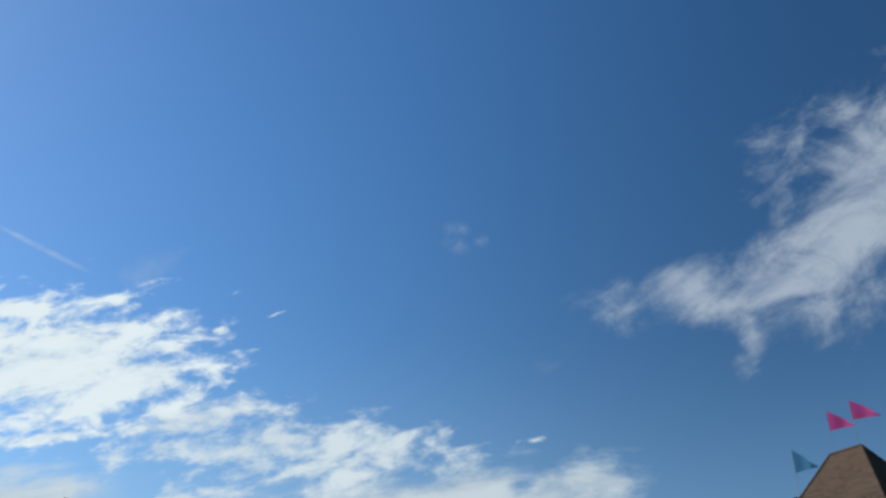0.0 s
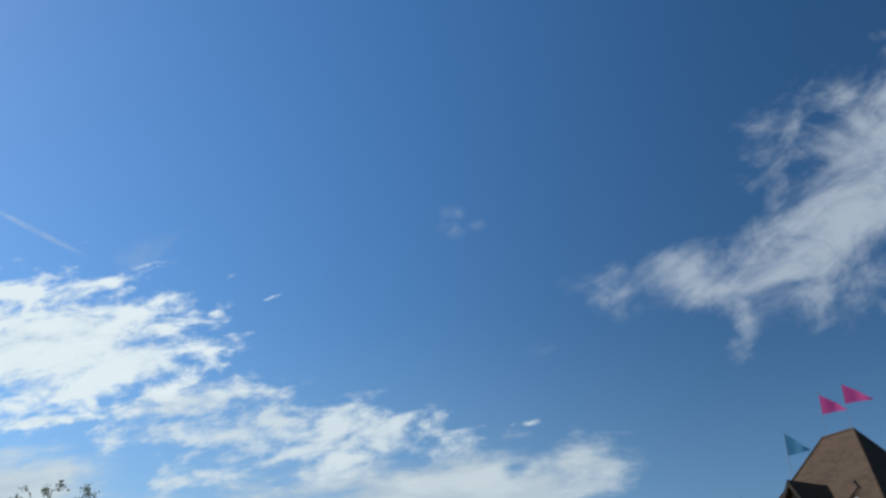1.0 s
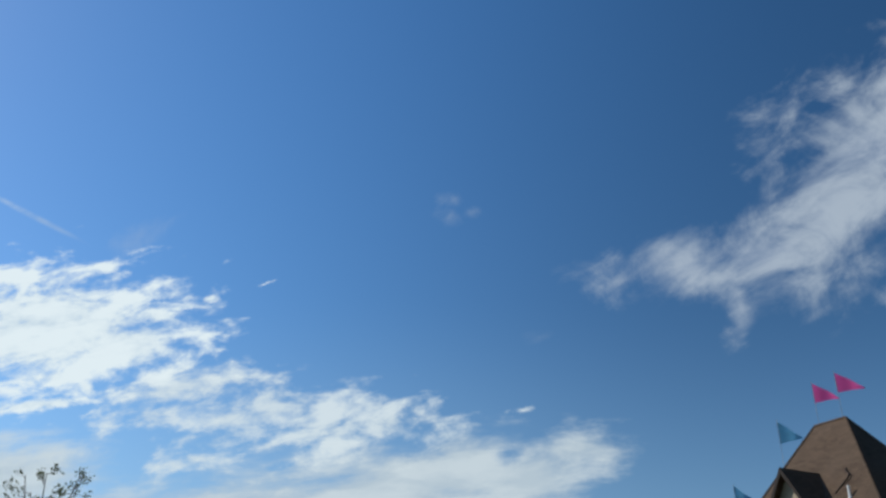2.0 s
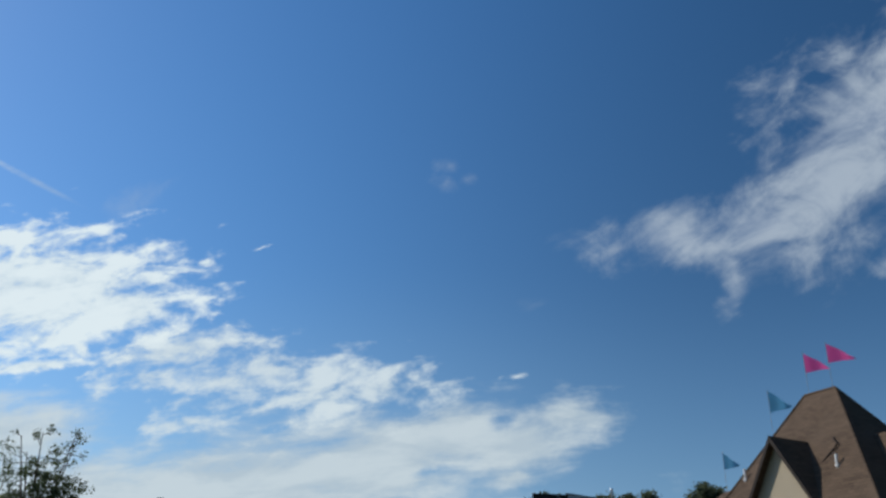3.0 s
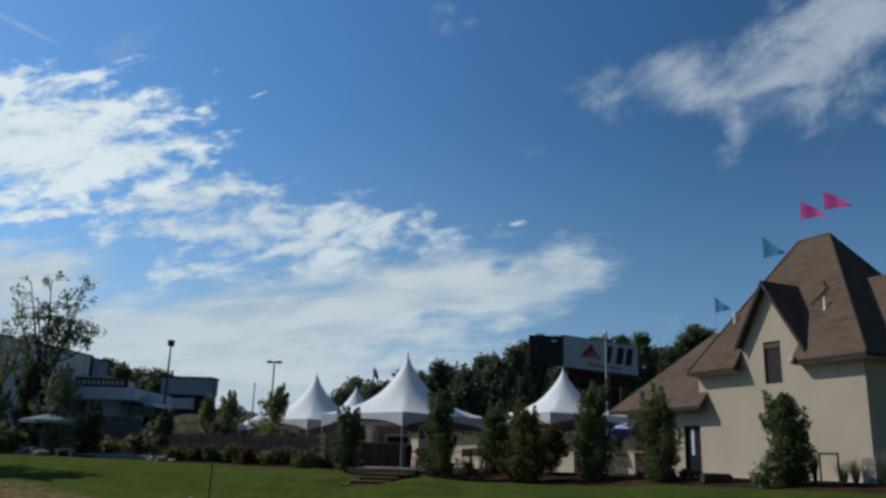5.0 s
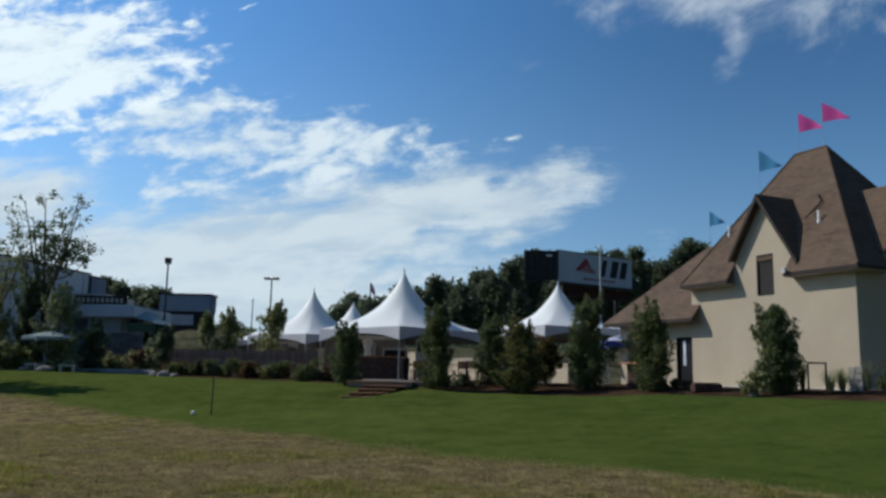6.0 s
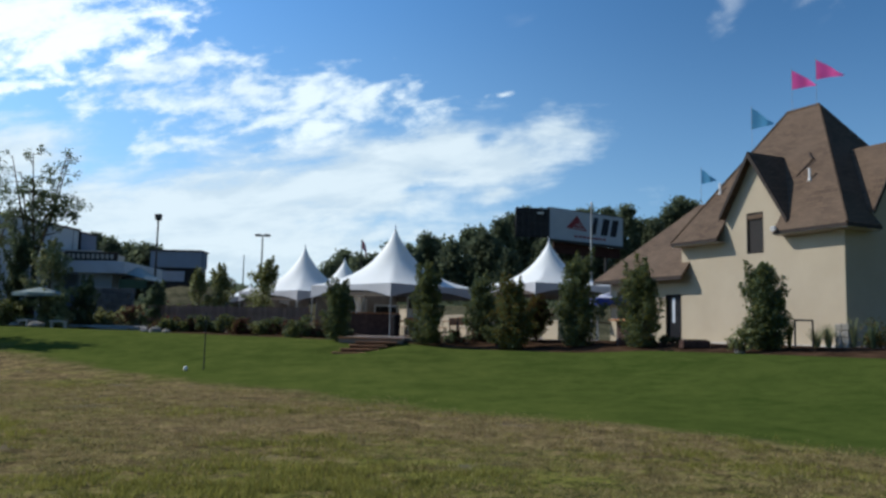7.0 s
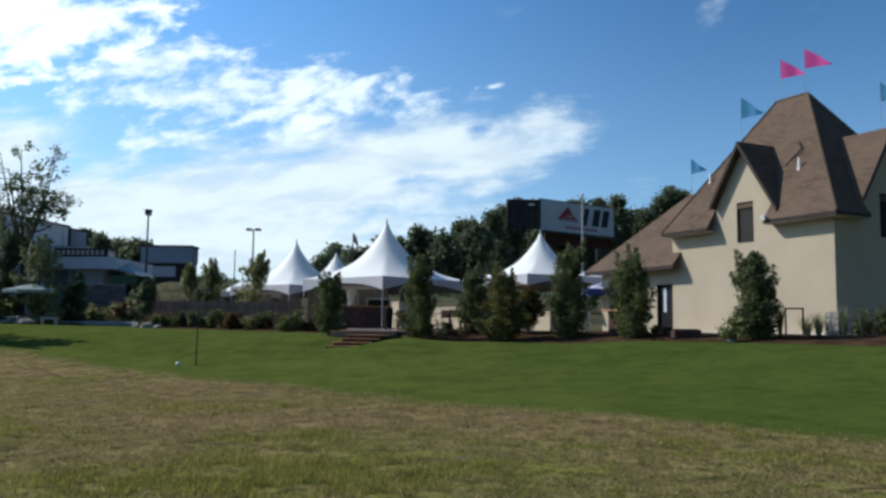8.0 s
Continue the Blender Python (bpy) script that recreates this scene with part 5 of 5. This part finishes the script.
def make_umbrella(x, y):
    u = thing("patio_umbrella", pose(x, y, ground_z(x, y)), "pale grey-green patio umbrella among the bushes", "umbrella")
    bm = bmesh.new()
    tube(bm, [(0, 0, 0), (0, 0, 2.05)], [0.03, 0.025], 8)
    tube(bm, [(0, 0, 0), (0, 0, 0.08)], [0.25, 0.22], 14)
    part("pole", bm, STEEL, u)
    bm = bmesh.new()
    tip = bm.verts.new((0, 0, 2.1))
    rim = [bm.verts.new((1.4 * math.cos(k * math.pi / 4), 1.4 * math.sin(k * math.pi / 4), 1.78)) for k in range(8)]
    low = [bm.verts.new((1.41 * math.cos(k * math.pi / 4), 1.41 * math.sin(k * math.pi / 4), 1.62)) for k in range(8)]
    for k in range(8):
        j = (k + 1) % 8
        bm.faces.new((tip, rim[k], rim[j])), bm.faces.new((rim[k], low[k], low[j], rim[j]))
    part("canopy", bm, GREEN_CLOTH, u)


make_umbrella(-21.3, 42.6)


def make_retaining_wall():
    w = thing("retaining_wall", pose(-16, 46.8, 1.25), "dark grey block retaining wall below the car park", "wall")
    me = None
    for row in range(8):
        for k in range(5):
            if me is None:
                ob = part("block", box(bmesh.new(), -0.295, 0.295, 0, 0.3, 0.005, 0.295, bevel=0.012), GREYBLOCK, w)
                me = ob.data
            else:
                ob = new("block", me)
                ob.parent = w
            ob.matrix_basis = pose(-5.2 + k * 0.6 + (0.3 if row % 2 else 0), 0.035 * row, row * 0.3)
    tagged(part("pavement", boxes((-30, -14.5, 44.6, 46.2, 1.2, 1.56)), CONCRETE), "grey concrete path before the shop front", "path", kind="structure")
    bm = bmesh.new()
    rim = [[], []]
    for k in range(25):
        x = -23.5 + k * 0.34
        y = 43.6 - 1.5 * rise((x + 21.5) / 3.6) + 1.6 * rise((x + 18.6) / 2.6)
        for side, off in ((0, -0.45), (1, 0.45 + 0.25 * math.sin(k * 0.7))):
            rim[side].append(bm.verts.new((x, y + off, ground_z(x, y) + 0.13 + 0.10 * (side == 1))))
    for k in range(24):
        bm.faces.new((rim[0][k], rim[0][k + 1], rim[1][k + 1], rim[1][k]))
    bmesh.ops.solidify(bm, geom=bm.faces[:], thickness=0.18)
    tagged(part("pavement", bm, CONCRETE), "pale winding concrete path above the lawn", "path", kind="structure")
    tagged(part("road", boxes((-40, -12.2, 49.2, 56, 1.2, 1.46)), ASPHALT), "dark asphalt forecourt of the shop", "road", kind="structure")


make_retaining_wall()


# ---- fence and steps ----
def make_fence():
    t = thing("fence", pose(-10.8, 40.2, 1.3), "low brown vertical-board fence beside the terrace", "fence")
    me = None
    n = 58
    for k in range(n):
        if me is None:
            ob = part("board", box(bmesh.new(), -0.06, 0.06, -0.012, 0.012, 0.05, 1.28), FENCE, t)
            me = ob.data
        else:
            ob = new("board", me)
            ob.parent = t
        ob.matrix_basis = pose(-3.9 + k * 0.135, 0, 0.015 * math.sin(k * 2.3), 0, 0, 1.5 * math.sin(k * 5.1))
    for z in (0.3, 1.0):
        part("rail", boxes((-4.0, 4.0, 0.02, 0.06, z, z + 0.09)), FENCE, t)
    for k in range(5):
        part("post", boxes((-4.0 + k * 1.95, -3.9 + k * 1.95, 0.06, 0.16, 0, 1.35), bevel=0.01), FENCE, t)


make_fence()


def make_steps():
    t = thing("garden_steps", pose(0, 0, 0), "flight of reddish timber-edged steps up the grass bank", "steps")
    for k, (xl, xr) in enumerate(((-4.12, -2.80), (-3.88, -2.52), (-3.62, -2.26), (-3.45, -1.92), (-4.15, -1.75))):
        y, z = 28.95 + 0.43 * k, 0.81 + 0.125 * k
        part("tread_edge", boxes((xl, xr, y, y + 0.13, z - 0.065, z), bevel=0.012), TIMBER, t)
        # dark mulch block set back under the lower edges paints the riser shadows
        part("tread", boxes((xl + 0.02, xr - 0.02, y + 0.05, y + (0.48 if k < 4 else 1.6), z - 0.2, z - 0.066), (xl + 0.02, xr - 0.02, y + 0.13, y + (0.43 if k < 4 else 1.6), z - 0.066, z - 0.015)), PAVING if k == 4 else MULCH, t)
    # a level stone landing at the head of the steps
    tagged(part("landing_slab", boxes((-4.2, -1.4, 32.3, 35.5, 1.2, 1.315)), PAVING), "brown paved landing at the head of the steps", "pavement", kind="structure")


make_steps()


# ---- pin, ball and small things ----
def make_pin():
    x, y = -7.5, 25.3
    z = ground_z(x, y)
    t = thing("practice_pin", pose(x, y, z), "thin dark stake standing on the putting green", "stake")
    bm = bmesh.new()
    tube(bm, [(0, 0, -0.1), (0.01, 0, 0.9), (0, 0, 1.75)], [0.022, 0.020, 0.017], 8)
    part("stake", bm, STEEL, t)
    x, y = -8.05, 25.3
    r = 0.068
    b = thing("ball", pose(x, y, ground_z(x, y)), "white ball lying on the lawn", "ball")
    bm = bmesh.new()
    bmesh.ops.create_icosphere(bm, subdivisions=3, radius=r)
    bmesh.ops.translate(bm, vec=(0, 0, r), verts=bm.verts)
    smooth(part("shell", bm, WHITE, b))
    bm = bmesh.new()
    for k in range(3):
        ring = [(r * 1.004 * math.cos(a) * math.cos(k * 1.05), r * 1.004 * math.cos(a) * math.sin(k * 1.05), r + r * 1.004 * math.sin(a)) for a in [i * math.pi / 8 for i in range(17)]]
        tube(bm, ring, [0.004] * 17, 4, False)
    part("seam", bm, GREYWALL, b)


make_pin()


GREYSTONE = surface("rough_stone", (0.22, 0.205, 0.18), (0.34, 0.32, 0.285), 3.0, 0.9, 0.5, vary=0.2)


def make_small_things():
    # stone benches beside the winding path
    for x, y, r in ((-19.5, 41.0, 20), (-21.3, 41.2, -25)):
        c = thing("garden_bench", pose(x, y, ground_z(x, y), 0, 0, r), "low pale stone bench beside the path", "bench", "stone benches")
        part("seat", boxes((-0.42, 0.42, -0.2, 0.2, 0.28, 0.38), bevel=0.02), CONCRETE, c)
        for lx in (-0.3, 0.3):
            part("leg", boxes((lx - 0.07, lx + 0.07, -0.16, 0.16, -0.03, 0.28), bevel=0.015), CONCRETE, c)
    # low dark stone planter by the door
    t = thing("planter_box", pose(8.15, 27.3, 1.22), "low dark planter box in the mulch bed", "planter")
    part("box_side", boxes((-0.55, 0.35, -0.25, 0.25, 0, 0.27), bevel=0.03), DARKWOOD, t)
    part("soil", boxes((-0.48, 0.28, -0.18, 0.18, 0.27, 0.30)), MULCH, t)
    t2 = thing("planter_box", pose(6.3, 29.4, 1.2), "low dark planter box in the mulch bed", "planter")
    part("box_side", boxes((-0.35, 0.35, -0.25, 0.25, 0, 0.27), bevel=0.03), DARKWOOD, t2)
    part("soil", boxes((-0.28, 0.28, -0.18, 0.18, 0.27, 0.30)), MULCH, t2)
    # plain post-and-rail frame before the wall
    f = thing("rack", pose(11.35, 26.6, 1.25, 0, 0, -20), "thin dark metal rack standing before the wall", "rack")
    for x in (-0.26, 0.26):
        bm = bmesh.new()
        tube(bm, [(x, 0, -0.05), (x, 0, 0.98)], [0.03, 0.03], 8)
        part("upright", bm, STEEL, f)
    bm = bmesh.new()
    tube(bm, [(-0.26, 0, 0.96), (0.26, 0, 0.96)], [0.03, 0.03], 8)
    part("crossbar", bm, STEEL, f)
    # pale concrete strip round the foot of the house
    k = part("kerb", boxes((-7.9, 0.75, -0.62, -0.01, -0.15, 0.11), bevel=0.015), CONCRETE)
    k.matrix_world = HOUSE
    tagged(k, "pale concrete strip at the foot of the sunlit wall", "kerb", kind="structure")
    k = part("kerb", boxes((0.14, 0.75, 0.0, 5.6, -0.15, 0.11), bevel=0.015), CONCRETE)
    k.matrix_world = HOUSE
    tagged(k, "pale concrete strip at the foot of the shaded wall", "kerb", kind="structure")
    # a short stack of rough stones by the corner of the house
    st = thing("stone_stack", pose(12.52, 26.45, 1.27, 0, 0, -55), "short stack of rough pale stones at the wall", "stones")
    for i in range(8):
        row = i // 2
        bm = bmesh.new()
        box(bm, -0.12, 0.12, -0.11, 0.11, 0, 0.205, bevel=0.025)
        for v in bm.verts:
            v.co += Vector((0.012 * math.sin(i * 3.1 + v.co.z * 20), 0, 0.008 * math.sin(i * 5.3 + v.co.x * 20)))
        ob = part("stone", bm, GREYSTONE, st)
        ob.matrix_basis = pose((-0.123 if i % 2 else 0.123) + 0.02 * (row % 2), 0.015 * math.sin(i), row * 0.212 + 0.002, 0, 0, 5 * math.sin(i * 2.2))
    # rocks at the edge of the beds
    for i, (x, dy, s) in enumerate(((-13.9, 0.3, 0.22), (-13.2, 0.1, 0.34), (-12.7, 0.2, 0.22), (8.95, 0.25, 0.16), (-20.4, 0.5, 0.40), (-21.8, 0.4, 0.30))):
        y = edge_y(x) + dy
        bm = bmesh.new()
        bmesh.ops.create_icosphere(bm, subdivisions=2, radius=s)
        for v in bm.verts:
            v.co *= 1 + 0.3 * noise.noise(v.co * 2.2 / s * 0.5 + Vector((i * 7, 0, 0)))
            v.co.z *= 0.55
        ob = part("rock", bm, STONE)
        ob.matrix_world = pose(x, y, ground_z(x, y) + s * 0.2)
        tagged(ob, "pale grey rounded rock at the lawn's edge", "rock", "rocks at the lawn's edge")


make_small_things()


def make_furniture():
    """Tables and chairs standing in the shade of the tents."""
    def table(x, y, lab):
        t = thing("table", pose(x, y, 1.335), lab, "table", "tables under the tents")
        bm = bmesh.new()
        tube(bm, [(0, 0, 0.71), (0, 0, 0.75)], [0.75, 0.75], 20)
        part("tabletop", bm, TIMBER, t)
        bm = bmesh.new()
        tube(bm, [(0, 0, 0), (0, 0, 0.03), (0, 0, 0.06), (0, 0, 0.71)], [0.3, 0.3, 0.05, 0.05], 12)
        part("pedestal", bm, STEEL, t)
    for x, y in ((-4.6, 40.6), (-3.0, 42.6), (-1.2, 41.0), (-9.0, 52.5), (4.6, 45.6), (6.3, 47.0)):
        table(x, y, "round dark wooden table under a white tent")
    seat = thing("chair", pose(-5.4, 40.2, 1.335), "dark slatted chair at a round table", "chair", "chairs under the tents")
    part("seat", boxes((-0.22, 0.22, -0.22, 0.22, 0.43, 0.46), bevel=0.01), TIMBER, seat)
    part("backrest", boxes((-0.22, 0.22, 0.2, 0.23, 0.55, 0.92), bevel=0.01), TIMBER, seat)
    for x in (-0.2, 0.2):
        for y, top in ((-0.2, 0.43), (0.215, 0.92)):
            part("leg", boxes((x - 0.018, x + 0.018, y - 0.018, y + 0.018, 0, top)), STEEL, seat)
    for x, y, r in ((-3.8, 41.3, 120), (-3.6, 43.3, 20), (-2.2, 42.3, 200), (-0.4, 40.6, 80), (-1.9, 40.4, -30), (-9.8, 52.0, 60), (-8.2, 52.9, 160), (3.8, 45.2, 70), (5.4, 45.3, 190), (7.1, 46.6, 220)):
        copy_thing(seat, pose(x, y, 1.335, 0, 0, r))
    # serving bar, stacked crates and a drawn-back curtain under the large tent
    b = thing("bar_counter", pose(-3.7, 39.9, 1.335, 0, 0, 4), "long dark brown wooden bar under the large tent", "counter")
    part("worktop", boxes((-1.25, 1.25, -0.35, 0.35, 1.04, 1.10), bevel=0.01), TIMBER, b)
    for i in range(10):
        part("front_board", boxes((-1.2 + i * 0.24, -0.97 + i * 0.24, -0.30, -0.27, 0.03, 1.04)), DARKWOOD, b)
    part("carcass", boxes((-1.18, 1.18, -0.27, 0.28, 0.0, 1.04)), DARKWOOD, b)
    for x, y, w, hh in ((-4.9, 43.6, 0.9, 1.9), (-3.4, 44.0, 1.3, 1.6), (-1.9, 43.8, 0.8, 2.1)):
        c = thing("vending_cabinet", pose(x, y, 1.335), "tall pale grey cabinet under the large tent", "cabinet")
        part("body", boxes((-w / 2, w / 2, -0.35, 0.35, 0.05, hh), bevel=0.02), GREYWALL, c)
        part("door_panel", boxes((-w / 2 + 0.06, w / 2 - 0.06, -0.37, -0.352, 0.12, hh * 0.62)), BOARD, c)
        part("screen", boxes((-w / 2 + 0.10, w / 2 - 0.10, -0.37, -0.352, hh * 0.68, hh - 0.1)), DARK, c)
    q = thing("curtain", pose(-4.55, 41.0, 1.335, 0, 0, 30), "white tent curtain gathered at a pole", "curtain")
    bm = bmesh.new()
    rows = []
    for i in range(9):
        k = i / 8
        wd = 0.16 + 0.34 * abs(k - 0.45) ** 1.2
        rows.append([bm.verts.new((wd * math.cos(j * 0.52), wd * math.sin(j * 0.52) * (0.7 + 0.3 * (j % 2)), 2.3 * k + 0.05)) for j in range(12)])
    for a, c in zip(rows, rows[1:]):
        for j in range(12):
            bm.faces.new((a[j], a[(j + 1) % 12], c[(j + 1) % 12], c[j]))
    smooth(part("drape", bm, VINYL, q))
    # more seats on the open part of the terrace, before the low wall
    for x, y in ((0.35, 38.4), (-1.6, 38.9)):
        table(x, y, "round dark wooden table on the open terrace")
    for x, y, r in ((-0.45, 38.2, 100), (0.2, 39.3, 10), (1.15, 38.6, 250), (0.6, 37.6, 170), (-1.0, 38.2, 200), (-2.3, 39.2, 80), (1.9, 39.4, 30)):
        copy_thing(seat, pose(x, y, 1.335, 0, 0, r))
    # stall with a blue cover beside the wing
    s = thing("market_stall", pose(8.15, 40.0, 1.335), "market stall with a pale top and deep blue skirt", "stall")
    bm = bmesh.new()
    tip = [bm.verts.new((-0.35, 0, 2.36)), bm.verts.new((0.35, 0, 2.36))]
    c = [bm.verts.new(p) for p in ((-1.2, -0.9, 2.02), (1.2, -0.9, 2.02), (1.2, 0.9, 2.02), (-1.2, 0.9, 2.02))]
    bm.faces.new((c[0], c[1], tip[1], tip[0])), bm.faces.new((c[1], c[2], tip[1])), bm.faces.new((c[2], c[3], tip[0], tip[1])), bm.faces.new((c[3], c[0], tip[0]))
    part("cover", bm, surface("lavender_cloth", (0.38, 0.41, 0.56), (0.46, 0.49, 0.64), 1.0, 0.7), s, "pale lavender cloth top")
    skirt = surface("blue_skirt", (0.035, 0.05, 0.20), (0.05, 0.07, 0.27), 1.0, 0.7)
    for r in ((-1.2, 1.2, -0.92, -0.90), (-1.2, 1.2, 0.90, 0.92), (-1.22, -1.2, -0.92, 0.92), (1.2, 1.22, -0.92, 0.92)):
        part("skirt", boxes((*r, 1.70, 2.02)), skirt, s, "deep blue cloth skirt")
    for x in (-1.15, 1.15):
        for y in (-0.86, 0.86):
            bm = bmesh.new()
            tube(bm, [(x, y, 0), (x, y, 2.0)], [0.025, 0.025], 8)
            part("leg", bm, GALV, s)
    part("table_top", boxes((-1.1, 1.1, -0.5, 0.5, 0.82, 0.87), bevel=0.01), DARKWOOD, s)
    # waste bin beside the landing
    b = thing("waste_bin", pose(-2.45, 37.6, 1.335), "dark round waste bin on the terrace", "bin")
    bm = bmesh.new()
    tube(bm, [(0, 0, 0), (0, 0, 0.85)], [0.17, 0.2], 14)
    part("barrel", bm, LOUVRE, b)
    bm = bmesh.new()
    tube(bm, [(0, 0, 0.85), (0, 0, 0.95), (0, 0, 1.0)], [0.21, 0.2, 0.1], 14)
    part("lid", bm, LOUVRE, b)
    # a low cream service wall behind the terrace
    for x, y, long, tall in ((-1.5, 52.0, 8.3, 1.18), (-4.3, 52.3, 4.6, 1.5), (4.1, 36.6, 1.2, 0.78)):
        w = part("garden_wall", boxes((0, long, 0, 0.22, 0, tall), (-0.04, long + 0.04, -0.03, 0.25, tall, tall + 0.07)), STUCCO)
        w.matrix_world = pose(x, y, 1.33, 0, 0, -63.43)
        tagged(w, "low cream stucco wall closing the terrace", "wall", kind="structure")


make_furniture()


# ---- grass blades ----
def make_grass():
    """Short blades over the rough grass this side of the mown green: straw and weed in patches."""
    rng = np.random.default_rng(9)
    total = 240000
    d = 5.5 + 17 * rng.uniform(size=total) ** 1.5
    x = rng.uniform(-0.64, 0.64, total) * d
    line = np.array([2.2 * noise.noise(Vector((a * 0.3, b * 0.3, 11.0))) for a, b in zip(x, d)])
    keep = d + 0.78 * x - 16.8 < line + rng.normal(0, 0.6, total)
    x, d = x[keep], d[keep]
    tuft = np.array([noise.noise(Vector((a * 1.1, b * 1.6, 21.0))) + 0.7 * noise.noise(Vector((a * 3.1, b * 3.6, 5.0))) for a, b in zip(x, d)])
    stand = tuft > rng.normal(-0.18, 0.14, len(x))         # worn gaps between the tufts
    x, d = x[stand], d[stand]
    patch = np.array([noise.noise(Vector((a * 0.33, b * 0.40, 2.0))) + 0.6 * noise.noise(Vector((a * 1.4, b * 1.7, 7.0))) for a, b in zip(x, d)])
    ground = np.array([ground_z(a, b) for a, b in zip(x, d)])
    green = patch > rng.normal(0.10, 0.16, len(x)) + np.clip((d - 11) * 0.07, -0.1, 0.25)
    for name, mat, sel, lab in (("rough_grass", BLADE, ~green, "dry straw-coloured rough grass blades"), ("weed_grass", BLADE_G, green, "patches of yellowish green weedy grass blades")):
        p = np.stack([x[sel], d[sel], ground[sel] - 0.004], 1)
        n = len(p)
        a = rng.uniform(0, 2 * math.pi, n)
        w = rng.uniform(0.005, 0.011, n)
        thick = np.clip(patch[sel] * 1.6 + 0.5, 0.15, 1.6)
        hgt = rng.uniform(0.014, 0.056, n) * (0.6 + 0.9 * thick)
        side = np.stack([np.cos(a) * w, np.sin(a) * w, np.zeros(n)], 1)
        tip = p + np.stack([rng.normal(0, 0.030, n), rng.normal(0, 0.030, n), hgt], 1)
        tri = np.stack([p - side, p + side, tip], 1).reshape(-1, 3)
        me = bpy.data.meshes.new(name)
        me.from_pydata(tri.tolist(), [], np.arange(3 * n).reshape(n, 3).tolist())
        me.materials.append(mat)
        tagged(new(name, me), lab, "grass", kind="stuff")


make_grass()
